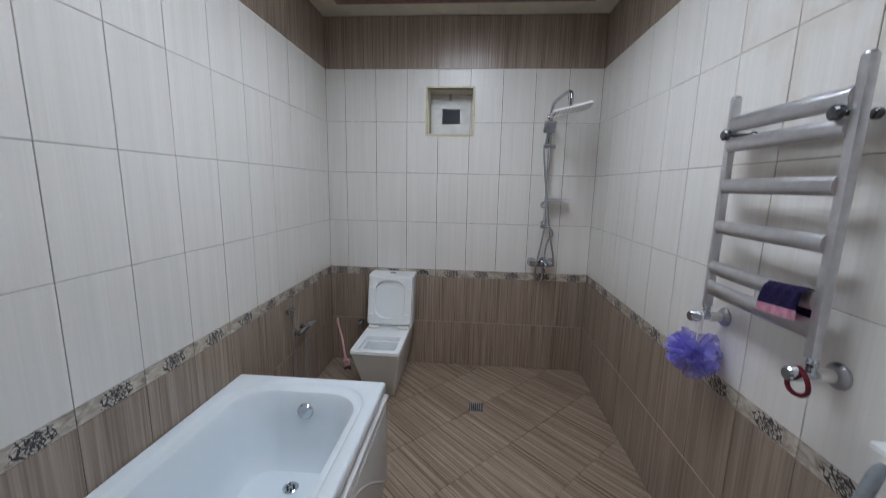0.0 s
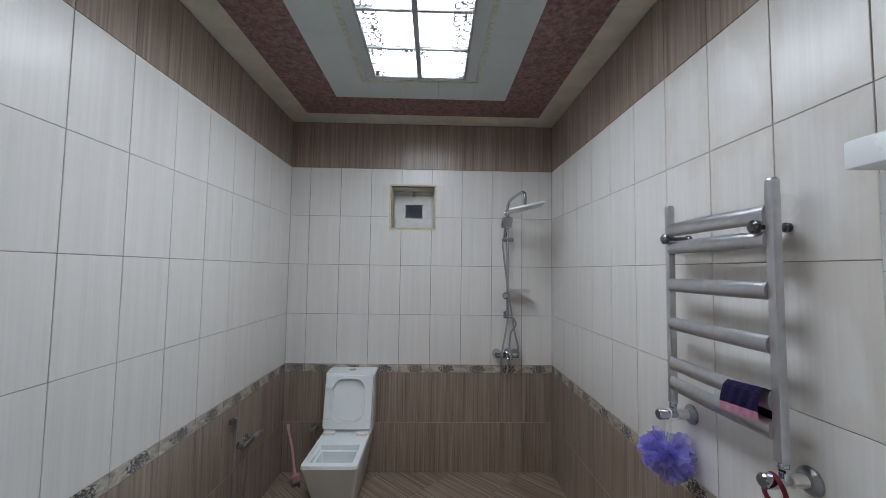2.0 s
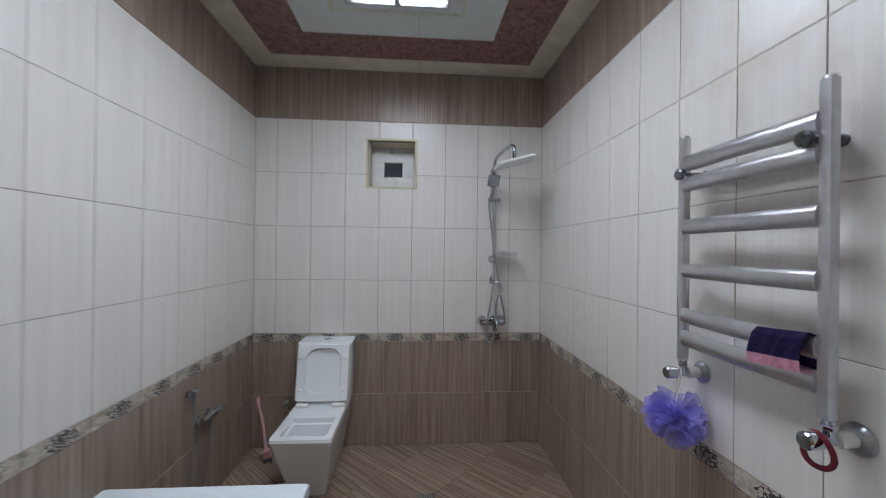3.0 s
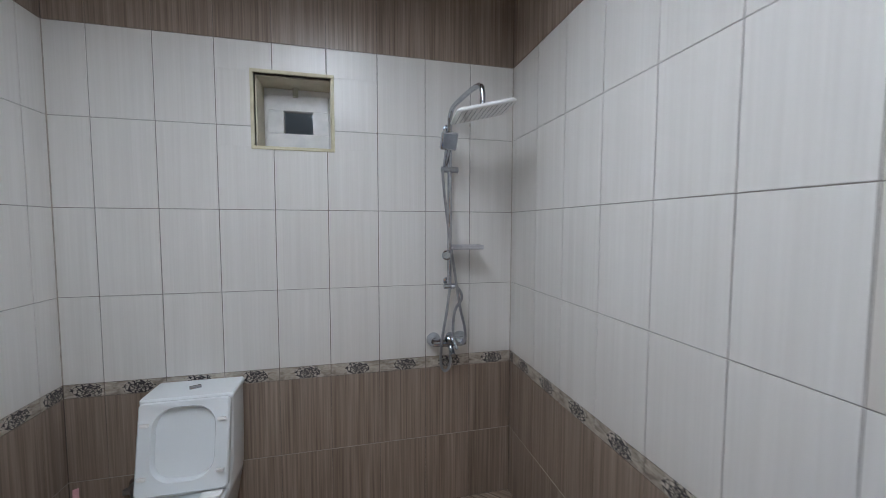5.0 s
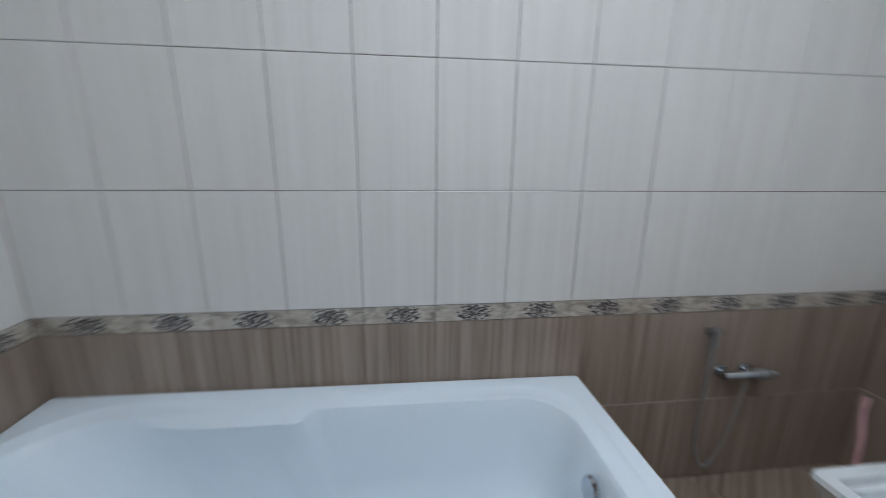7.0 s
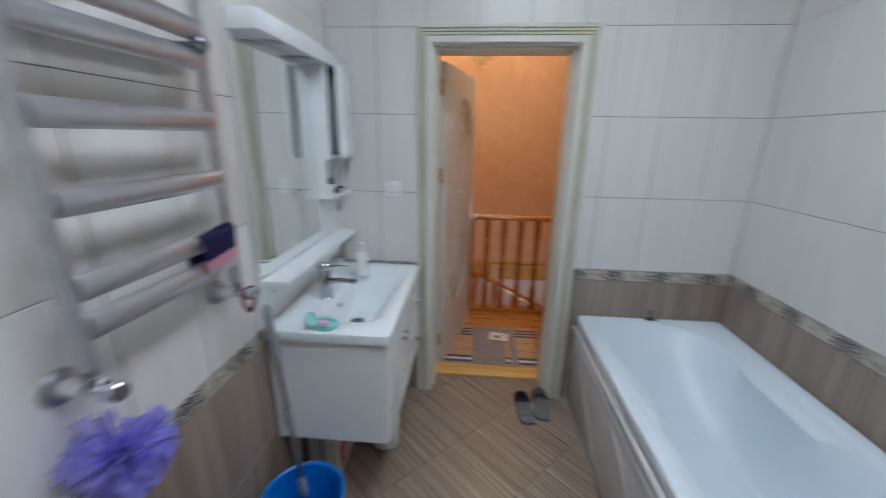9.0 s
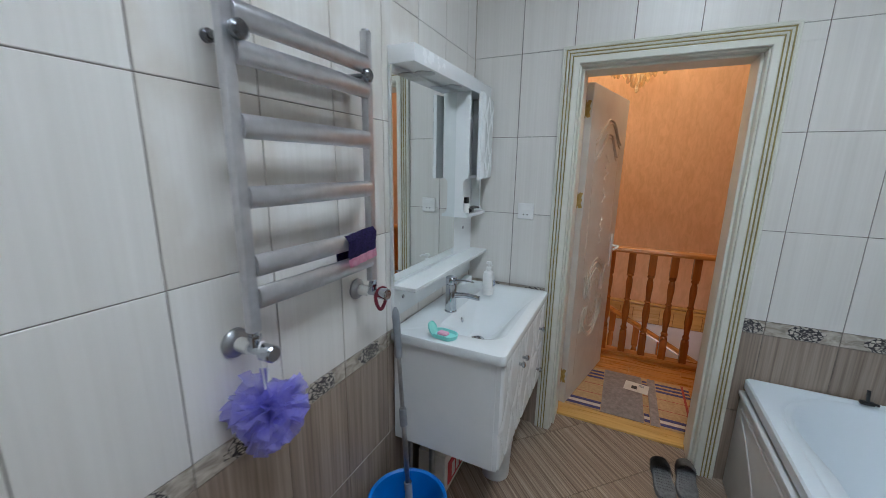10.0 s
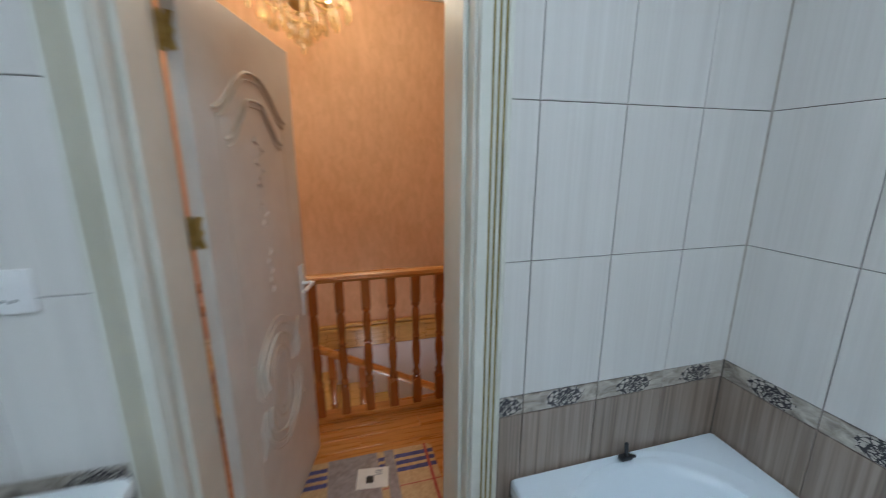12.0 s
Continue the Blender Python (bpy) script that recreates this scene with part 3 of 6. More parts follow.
# ---- bathroom things ----
def bathtub():
    x0, x1, y0, y1, z = XL + 0.004, 0.632, YD + 0.004, -1.333, 0.556
    tub = thing("bathtub", ((x0 + x1) / 2, (y0 + y1) / 2, 0), "white acrylic bathtub with moulded front panel along wall", "bathtub")
    M = Matrix.Translation((-(x0 + x1) / 2, -(y0 + y1) / 2, 0))

    def swell(y):
        """How far the armrests reach into the basin along its length."""
        u = min(1.0, max(0.0, (y + 0.64) / 0.26)) * min(1.0, max(0.0, (-0.06 - y) / 0.035))
        return u * u * (3 - 2 * u)

    def L(i0, i1, j0, j1, rn, rf, h, push=0.0, n=12):
        raw = [M @ p for p in rounded_loop(i0, i1, j0, j1, (rn, rn, rf, rf), h, n)]
        out = []
        for k, p in enumerate(raw):
            out.append(p)
            if k % (n + 1) == n:
                q = raw[(k + 1) % len(raw)]
                out += [p.lerp(q, e / 48) for e in range(1, 48)]
        for p in out:
            if abs(p.x) > 0.1:
                p.x -= math.copysign(push * swell(p.y), p.x)
        return out

    loops = [
        L(x0, x1, y0, y1, 0.012, 0.012, z - 0.045), L(x0, x1, y0, y1, 0.012, 0.012, z - 0.008), L(x0 + 0.006, x1 - 0.006, y0 + 0.006, y1 - 0.006, 0.012, 0.012, z),
        L(x0 + 0.050, x1 - 0.050, y0 + 0.012, y1 - 0.050, 0.29, 0.20, z),
        L(x0 + 0.055, x1 - 0.055, y0 + 0.016, y1 - 0.056, 0.29, 0.195, z - 0.003),
        L(x0 + 0.066, x1 - 0.064, y0 + 0.024, y1 - 0.068, 0.285, 0.19, z - 0.011),
        L(x0 + 0.090, x1 - 0.082, y0 + 0.036, y1 - 0.094, 0.28, 0.175, z - 0.013),
        L(x0 + 0.104, x1 - 0.092, y0 + 0.044, y1 - 0.112, 0.275, 0.165, z - 0.019, 0.014),
        L(x0 + 0.114, x1 - 0.102, y0 + 0.060, y1 - 0.124, 0.27, 0.16, z - 0.040, 0.032),
        L(x0 + 0.128, x1 - 0.118, y0 + 0.155, y1 - 0.140, 0.25, 0.15, z - 0.15, 0.010),
        L(x0 + 0.142, x1 - 0.134, y0 + 0.30, y1 - 0.158, 0.22, 0.14, z - 0.28),
        L(x0 + 0.162, x1 - 0.156, y0 + 0.41, y1 - 0.182, 0.20, 0.13, z - 0.355),
        L(x0 + 0.195, x1 - 0.195, y0 + 0.50, y1 - 0.215, 0.18, 0.10, z - 0.39),
        L(x0 + 0.26, x1 - 0.26, y0 + 0.62, y1 - 0.28, 0.12, 0.08, z - 0.405),
    ]
    part("basin", loft(bmesh.new(), loops, False, True), ACRYLIC, tub)
    # front panel with raised waves
    px = x1 - (x0 + x1) / 2
    hy = (y1 - y0) / 2
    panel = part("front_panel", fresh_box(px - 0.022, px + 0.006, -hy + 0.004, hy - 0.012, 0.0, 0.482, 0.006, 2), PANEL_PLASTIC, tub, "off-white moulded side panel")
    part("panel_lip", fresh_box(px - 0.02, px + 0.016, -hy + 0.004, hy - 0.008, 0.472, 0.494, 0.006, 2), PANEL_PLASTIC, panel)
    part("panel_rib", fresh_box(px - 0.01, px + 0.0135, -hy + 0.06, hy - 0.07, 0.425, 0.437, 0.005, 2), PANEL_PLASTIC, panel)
    for k in range(3):
        c = -hy + 0.34 + k * 0.58
        bm = bmesh.new()
        tube(bm, smooth_path([(px + 0.003, c - 0.27, 0.405), (px + 0.003, c - 0.13, 0.335), (px + 0.003, c + 0.03, 0.22), (px + 0.003, c + 0.17, 0.10), (px + 0.003, c + 0.27, 0.015)]), [0.0075] * 33, 8)
        part("panel_rib", bm, PANEL_PLASTIC, panel)
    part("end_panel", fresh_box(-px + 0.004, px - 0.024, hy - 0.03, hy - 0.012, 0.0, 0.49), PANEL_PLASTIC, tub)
    # overflow and drain
    bm = lathe(bmesh.new(), [(0.040, 0), (0.040, 0.007), (0.034, 0.016), (0.012, 0.020)], 24, (0.025, hy - 0.146, 0.455), along_x((0, -1, 0.12)))
    part("overflow", bm, CHROME, tub, "round chrome overflow cap")
    drain = part("drain", lathe(bmesh.new(), [(0.036, 0), (0.036, 0.004), (0.030, 0.007), (0.026, 0.005)], 24, (0.01, hy - 0.30, z - 0.402)), CHROME, tub, "round chrome drain")
    bm = bmesh.new()
    for k in range(6):
        a = k * math.pi / 3
        lathe(bm, [(0.005, 0), (0.005, 0.0015)], 8, (0.01 + 0.015 * math.cos(a), hy - 0.30 + 0.015 * math.sin(a), z - 0.396))
    part("drain_hole", bm, BLACK, drain)
    part("jet", lathe(bmesh.new(), [(0.010, 0), (0.008, 0.005)], 12, (0.05, -hy + 0.47, z - 0.345), along_x((0, 0.6, 0.8))), WHITE_PLASTIC, tub)
    part("jet", lathe(bmesh.new(), [(0.010, 0), (0.008, 0.005)], 12, (-0.09, -hy + 0.47, z - 0.345), along_x((0, 0.6, 0.8))), WHITE_PLASTIC, tub)
    # the whole tub stands a little higher at its head end
    for o in tub.children_recursive:
        for v in o.data.vertices:
            v.co.z *= 1 - v.co.y * 0.026
    # black hook left on the rim
    bm = fresh_box(-0.022, 0.022, -0.010, 0.012, 0, 0.014, 0.004, 2)
    box(bm, -0.006, 0.006, 0.0, 0.008, 0.010, 0.065, 0.003, 2, m=pose(0, 0, 0, 0, 5, 0))
    tube(bm, [(-0.02, 0.0, 0.008), (-0.035, 0.006, 0.006)], 0.005, 8)
    hook = part("plastic_hook", bm, BLACK)
    hook.matrix_basis = pose(0.235, YD + 0.03, z * 1.0235)
    tagged(hook, "small black plastic hook standing on the bathtub rim", "hook")


bathtub()


def toilet():
    t = thing("toilet", (0.412, 0, 0), "white ceramic toilet with raised lid and angular base", "toilet")

    def L(hw, y0, y1, z, r=0.02, ny=None):
        return rounded_loop(-hw, hw, y0, y1, (r, r, 0.012, 0.012), z, 4)

    loops = [L(0.105, -0.575, -0.04, 0.0), L(0.108, -0.585, -0.035, 0.012), L(0.172, -0.735, -0.03, 0.385, 0.022), L(0.175, -0.748, -0.028, 0.402, 0.024), L(0.171, -0.744, -0.028, 0.42, 0.022),
             L(0.136, -0.700, -0.452, 0.4195, 0.022), L(0.132, -0.695, -0.457, 0.415, 0.022), L(0.130, -0.692, -0.459, 0.385, 0.024), L(0.118, -0.678, -0.468, 0.378, 0.03), L(0.115, -0.672, -0.470, 0.33, 0.05), L(0.095, -0.64, -0.475, 0.25, 0.06), L(0.05, -0.585, -0.49, 0.185, 0.03)]
    part("bowl", loft(bmesh.new(), loops, True, True), CERAMIC, t)
    bm = loft(bmesh.new(), [L(0.174, -0.265, -0.012, 0.41, 0.015), L(0.176, -0.20, -0.012, 0.50, 0.015), L(0.180, -0.182, -0.010, 0.797, 0.015)], True, True)
    part("tank", bm, CERAMIC, t)
    lid = part("tank_lid", loft(bmesh.new(), [L(0.183, -0.192, -0.006, 0.800, 0.014), L(0.185, -0.195, -0.005, 0.806, 0.016), L(0.185, -0.195, -0.005, 0.820, 0.016), L(0.180, -0.190, -0.008, 0.827, 0.016)], True, True), CERAMIC, t)
    bm = box(bmesh.new(), -0.024, 0.024, -0.017, 0.017, 0, 0.007, 0.003, 2, m=pose(0.0, -0.10, 0.826, 0, 0, 22))
    part("flush_button", bm, CHROME, lid, "chrome flush button")
    # lid and seat, raised against the tank
    lean = pose(0, -0.286, 0.434, 0, 0, 0) @ pose(0, 0, 0, -11.5, 0, 0)
    up = Matrix(((1, 0, 0, 0), (0, 0, 1, 0), (0, 1, 0, 0), (0, 0, 0, 1)))
    hw, h = 0.177, 0.392

    def ring(w0, w1, a, b, y, r):
        return [lean @ Vector((p.x, y, p.y)) for p in rounded_loop(w0, w1, a, b, (r, r, r, r), 0, 6)]

    bm = loft(bmesh.new(), [ring(-hw, hw, 0.012, h, 0.030, 0.02), ring(-hw, hw, 0.012, h, 0.004, 0.02), ring(-hw + 0.006, hw - 0.006, 0.018, h - 0.006, -0.002, 0.018),
                            ring(-0.123, 0.123, 0.060, h - 0.026, -0.002, 0.086), ring(-0.120, 0.120, 0.063, h - 0.029, 0.003, 0.084), ring(-0.116, 0.116, 0.067, h - 0.033, 0.027, 0.080)], True, True)
    seat_lid = part("seat_lid", bm, CERAMIC, t, "raised white lid with seat")
    for sx in (-1, 1):
        for zz in (0.09, h - 0.09):
            b2 = fresh_box(sx * 0.148 - 0.016, sx * 0.148 + 0.016, -0.016, 0.0, zz - 0.007, zz + 0.007, 0.003, 2)
            bmesh.ops.transform(b2, matrix=lean, verts=b2.verts)
            part("bumper", b2, WHITE_PLASTIC, seat_lid)
        bm = bmesh.new()
        tube(bm, [(sx * 0.155 - 0.04 * (sx > 0) - 0.02 * 0, -0.288, 0.430), (sx * 0.155 + 0.04 * (sx < 0), -0.288, 0.430)], 0.013, 12)
        tube(bm, [(sx * 0.100, -0.288, 0.430), (sx * 0.082, -0.288, 0.430)], 0.010, 12)
        box(bm, sx * 0.118 - 0.042, sx * 0.118 + 0.042, -0.322, -0.275, 0.4205, 0.440, 0.006, 2)
        part("hinge", bm, WHITE_PLASTIC, t)
    part("water", lathe(bmesh.new(), [(0.052, 0), (0.052, 0.002)], 20, (0, -0.535, 0.200)), GLASS, t)
    tagged(t)
    # supply valve and hose on the wall beside it
    v = thing("stop_valve", (0.105, -0.002, 0.352), "small chrome stop valve on brown tiles beside toilet", "valve")
    part("rosette", lathe(bmesh.new(), [(0.024, 0), (0.022, 0.006), (0.012, 0.009)], 18, (0, 0.0, 0), along_x((0, -1, 0))), CHROME, v)
    bm = tube(bmesh.new(), [(0, 0, 0), (0, -0.055, 0)], 0.010, 12)
    box(bm, -0.016, 0.016, -0.075, -0.05, -0.012, 0.012, 0.004, 2)
    part("handle", bm, STEEL, v)
    part("hose", tube(bmesh.new(), smooth_path([(0, -0.04, -0.008), (0.01, -0.045, -0.06), (0.05, -0.05, -0.11), (0.14, -0.04, -0.14)]), 0.006, 8), STEEL, v)


toilet()


def toilet_brush():
    b = thing("toilet_brush", (0.035, -0.20, 0), "pink plastic cleaning brush leaning in the tiled corner", "brush")
    part("handle", tube(bmesh.new(), smooth_path([(-0.118, 0.12, 0.405), (-0.105, 0.10, 0.36), (-0.06, 0.06, 0.25), (-0.025, 0.02, 0.12), (-0.012, 0.005, 0.075)]), [0.011] * 8 + [0.0085] * 16 + [0.010] * 9, 10, flat=0.6), PINK, b)
    m = pose(-0.004, 0, 0.055, 12, -12, 20)
    part("head", box(bmesh.new(), -0.026, 0.026, -0.012, 0.012, -0.03, 0.035, 0.009, 3, m=m), PINK, b)
    bm = bmesh.new()
    rng = random.Random(8)
    for i in range(60):
        x, y = rng.uniform(-0.022, 0.022), rng.uniform(-0.012, 0.012)
        tube(bm, [m @ Vector((x, y, -0.028)), (x * 1.25 + 0.004, y * 1.7, 0.001)], 0.0016, 4)
    part("bristles", bm, BRISTLE, b, "short dark bristles")


toilet_brush()


def hygiene_tap():
    h = thing("bidet_sprayer", (XL, -0.665, 0.525), "chrome hand sprayer and mixer tap on brown tiles", "bidet sprayer")
    d = along_x((1, 0, 0))
    for y in (-0.055, 0.055):
        part("rosette", lathe(bmesh.new(), [(0.028, 0), (0.026, 0.008), (0.014, 0.012)], 20, (0, y, 0), d), CHROME, h)
    bm = tube(bmesh.new(), [(0, -0.055, 0), (0.04, -0.055, 0)], 0.012, 12)
    tube(bm, [(0, 0.055, 0), (0.04, 0.055, 0)], 0.012, 12)
    tube(bm, [(0.045, -0.075, 0), (0.045, 0.075, 0)], [0.017, 0.017], 14)
    part("mixer", bm, CHROME, h)
    part("lever", tube(bmesh.new(), [(0.045, 0.060, 0.0), (0.045, 0.075, 0.0), (0.045, 0.110, 0.0), (0.046, 0.116, 0.0), (0.056, 0.122, 0.012), (0.078, 0.126, 0.022)], [0.017, 0.024, 0.024, 0.018, 0.009, 0.007], 14), STEEL, h)
    part("holder", box(bmesh.new(), 0, 0.03, -0.155, -0.115, 0.165, 0.195, 0.006, 2), CHROME, h)
    bm = tube(bmesh.new(), [(0.036, -0.135, 0.12), (0.036, -0.135, 0.185), (0.04, -0.135, 0.20)], [0.010, 0.012, 0.018], 12)
    part("spray_head", bm, STEEL, h)
    pts = smooth_path([(0.036, -0.135, 0.12), (0.034, -0.135, -0.1), (0.03, -0.13, -0.32), (0.035, -0.07, -0.44), (0.035, 0.0, -0.32), (0.04, 0.03, -0.1), (0.045, 0.035, -0.015)], 10)
    part("hose", tube(bmesh.new(), pts, 0.0065, 8), BRAID, h, "ribbed steel hose")


hygiene_tap()


def shower():
    s = thing("shower_column", (1.632, 0, 0), "chrome shower column with square white-rimmed rain head", "shower")
    y = -0.062
    top = smooth_path([(0, y, 1.24), (0, y, 1.7), (0, y, 2.10), (0.001, y - 0.008, 2.150), (0.007, y - 0.045, 2.185), (0.026, -0.22, 2.200), (0.045, -0.34, 2.204), (0.054, -0.392, 2.194), (0.058, -0.412, 2.165), (0.058, -0.414, 2.098)], 8)
    part("riser_pipe", tube(bmesh.new(), top, 0.0125, 14), CHROME, s)
    for z in (1.27, 2.10):
        bm = tube(bmesh.new(), [(0, 0, z), (0, y, z)], 0.009, 10)
        lathe(bm, [(0.022, 0), (0.02, 0.008), (0.01, 0.011)], 18, (0, 0, z), along_x((0, -1, 0)))
        part("wall_bracket", bm, CHROME, s)
    # rain head
    m = pose(0.060, -0.405, 2.078, 0, -13, -6)
    bm = loft(bmesh.new(), [[m @ p for p in rounded_loop(-0.13, 0.13, -0.105, 0.105, (0.02,) * 4, -0.006, 4)], [m @ p for p in rounded_loop(-0.132, 0.132, -0.107, 0.107, (0.02,) * 4, 0.0, 4)], [m @ p for p in rounded_loop(-0.125, 0.125, -0.10, 0.10, (0.02,) * 4, 0.010, 4)], [m @ p for p in rounded_loop(-0.03, 0.03, -0.03, 0.03, (0.02,) * 4, 0.016, 4)]], True, True)
    head = part("rain_head", bm, WHITE_PLASTIC, s, "flat rectangular rain head")
    bm = bmesh.new()
    for i in range(11):
        for j in range(7):
            lathe(bm, [(0.003, 0), (0.002, -0.003)], 6, m @ Vector((-0.110 + 0.022 * i, -0.081 + 0.027 * j, -0.006)))
    part("nozzle", bm, GREY_PLASTIC, head)
    part("ball_joint", lathe(bmesh.new(), [(0.012, -0.012), (0.017, 0), (0.012, 0.014)], 16, (0.058, -0.414, 2.096)), CHROME, s)
    # slider, hand shower
    bm = tube(bmesh.new(), [(-0.045, y, 1.872), (0.045, y, 1.872)], 0.016, 12)
    part("slider", bm, STEEL, s)
    hm = pose(-0.018, y - 0.05, 2.0, 22, 0, 8)
    bm = tube(bmesh.new(), [hm @ Vector((0, 0.012, -0.14)), hm @ Vector((0, 0.006, -0.03))], [0.010, 0.014], 12)
    box(bm, -0.045, 0.045, -0.012, 0.012, -0.035, 0.055, 0.008, 2, m=hm)
    hand = part("hand_shower", bm, CHROME, s)
    part("spray_plate", box(bmesh.new(), -0.036, 0.036, -0.0145, -0.011, -0.027, 0.047, 0.003, 1, m=hm), GREY_PLASTIC, hand)
    # tray and knob
    bm = box(bmesh.new(), 0.0, 0.165, y - 0.085, y + 0.02, 1.452, 1.462, 0.004, 2)
    for q in ((0.0, 0.165, y - 0.085, y - 0.08), (0.0, 0.165, y + 0.015, y + 0.02), (0.16, 0.165, y - 0.08, y + 0.015)):
        box(bm, *q, 1.462, 1.474)
    part("soap_tray", bm, ALUMINIUM, s)
    part("diverter_knob", lathe(bmesh.new(), [(0.015, 0), (0.026, 0.012), (0.026, 0.03), (0.018, 0.036)], 20, (-0.012, y, 1.42), along_x((-0.35, -1, 0))), CHROME, s)
    part("lower_joint", tube(bmesh.new(), [(-0.03, y, 1.25), (0.03, y, 1.25)], 0.015, 12), CHROME, s)
    # mixer
    for x in (-0.075, 0.075):
        part("rosette", lathe(bmesh.new(), [(0.039, 0), (0.038, 0.014), (0.027, 0.032), (0.021, 0.045)], 22, (x, 0, 0.945), along_x((0, -1, 0))), CHROME, s)
    bm = tube(bmesh.new(), [(-0.09, -0.062, 0.945), (-0.03, -0.065, 0.945), (0.03, -0.065, 0.945), (0.09, -0.062, 0.945)], [0.022, 0.026, 0.026, 0.022], 16)
    lathe(bm, [(0.026, 0), (0.028, 0.02), (0.026, 0.05), (0.015, 0.056)], 18, (0.0, -0.068, 0.945), along_x((0, -0.55, 0.85)))
    part("mixer", bm, CHROME, s)
    part("lever", tube(bmesh.new(), [(0.0, -0.09, 0.985), (0.012, -0.125, 0.96), (0.02, -0.15, 0.93)], [0.012, 0.009, 0.007], 10), CHROME, s)
    part("spout", tube(bmesh.new(), smooth_path([(0.0, -0.07, 0.935), (0.005, -0.10, 0.905), (0.006, -0.13, 0.89)]), 0.014, 12), CHROME, s)
    hose = smooth_path([(-0.045, y - 0.03, 1.862), (-0.04, y - 0.032, 1.78), (-0.012, y - 0.03, 1.55), (0.02, y - 0.03, 1.34), (0.05, y - 0.03, 1.15), (0.078, y - 0.035, 1.02), (0.075, y - 0.04, 0.955), (0.045, y - 0.04, 0.94), (0.012, y - 0.04, 1.0), (0.022, y - 0.035, 1.12), (0.062, y - 0.03, 1.19), (0.04, y - 0.02, 1.245), (0.01, y - 0.01, 1.25)], 8)
    part("hose", tube(bmesh.new(), hose, 0.0075, 8), STEEL, s, "grey steel shower hose")
    loop = smooth_path([(0.0, y - 0.01, 1.24), (-0.018, y - 0.02, 1.12), (-0.045, y - 0.03, 0.98), (-0.055, y - 0.035, 0.85), (-0.035, y - 0.04, 0.80), (-0.005, y - 0.04, 0.83), (0.0, y - 0.02, 0.92)], 8)
    part("hose", tube(bmesh.new(), loop, 0.0075, 8), STEEL, s, "grey steel shower hose")


shower()


def floor_drain():
    d = thing("floor_drain", (1.123, -0.645, 0.0005), "square dark steel drain grate in the floor", "floor drain")
    part("plate", fresh_box(-0.05, 0.05, -0.05, 0.05, 0, 0.004, 0.001, 1), DARK_STEEL, d)
    for k in range(6):
        part("bar", fresh_box(-0.042 + k * 0.0145, -0.035 + k * 0.0145, -0.042, 0.042, 0.004, 0.0065), STEEL, d)


floor_drain()


def radiator():
    r = thing("towel_radiator", (1.945, -1.90, 1.10), "silver towel radiator with curved bars and wall valves", "radiator")
    za, zb = 0.03, 0.772
    yA, yB = 0.222, -0.222
    for y in (yA, yB):
        prof = [(-0.013, -0.011), (0.013, -0.011), (0.015, 0.004), (0.012, 0.011), (0, 0.0125), (-0.012, 0.011), (-0.015, 0.004)]
        loops = [[Vector((-v, y + u, z)) for u, v in prof] for z in (za, zb)]
        post = part("post", loft(bmesh.new(), loops, True, True), ALUMINIUM, r)
        part("end_cap", lathe(bmesh.new(), [(0.014, 0), (0.012, 0.006), (0.004, 0.008)], 12, (0, y, zb)), STEEL, post)
    for zc, hh in ((0.681, 0.052), (0.613, 0.048), (0.473, 0.050), (0.329, 0.048), (0.180, 0.050), (0.106, 0.052)):
        bm = bmesh.new()
        rings = []
        for k in range(17):
            t = k / 16
            yy = yA - 0.012 + (yB - yA + 0.024) * t
            out = -0.006 * math.sin(math.pi * t) - 0.004
            rings.append([bm.verts.new((out + 0.013 * math.cos(a) - 0.004, yy, zc + hh / 2 * math.sin(a))) for a in [2 * math.pi * j / 14 for j in range(14)]])
        for p, q in zip(rings, rings[1:]):
            for j in range(14):
                bm.faces.new((p[j], p[(j + 1) % 14], q[(j + 1) % 14], q[j]))
        bm.faces.new(rings[0])
        bm.faces.new(rings[-1][::-1])
        part("bar", bm, ALUMINIUM, r)
    for y in (yA - 0.012, yB + 0.03):
        bm = tube(bmesh.new(), [(-0.012, y, 0.648), (0.071, y, 0.648)], 0.008, 10)
        lathe(bm, [(0.014, 0), (0.014, 0.010), (0.009, 0.014)], 18, (0.071, y, 0.648), along_x((-1, 0, 0)))
        b = part("wall_bracket", bm, ZINC, r)
        part("knob", lathe(bmesh.new(), [(0.012, 0), (0.019, 0.004), (0.019, 0.016), (0.013, 0.021)], 18, (-0.016, y, 0.648), along_x((-1, 0, 0))), ZINC, b)
    for y in (yA, yB - 0.005):
        v = part("valve", tube(bmesh.new(), [(0, y, za), (0, y, -0.012)], [0.012, 0.012], 12), CHROME, r)
        part("flange", lathe(bmesh.new(), [(0.036, 0), (0.035, 0.006), (0.027, 0.014), (0.020, 0.018)], 24, (0.0705, y, -0.014), along_x((-1, 0, 0))), STEEL, v)
        part("pipe", tube(bmesh.new(), [(0.06, y, -0.014), (0.014, y, -0.014)], 0.0175, 16), WHITE_PIPE, v, "white plastic pipe")
        bm = tube(bmesh.new(), [(0.022, y, -0.014), (-0.022, y, -0.014)], [0.012, 0.012], 14)
        lathe(bm, [(0.014, 0), (0.015, 0.006), (0.015, 0.012)], 6, (0, y, 0.008))
        part("valve_body", bm, CHROME, v)
        part("cap", lathe(bmesh.new(), [(0.016, 0), (0.0195, 0.004), (0.0195, 0.034), (0.016, 0.038)], 20, (-0.022, y, -0.014), along_x((-1, 0, 0))), CHROME, v)


radiator()


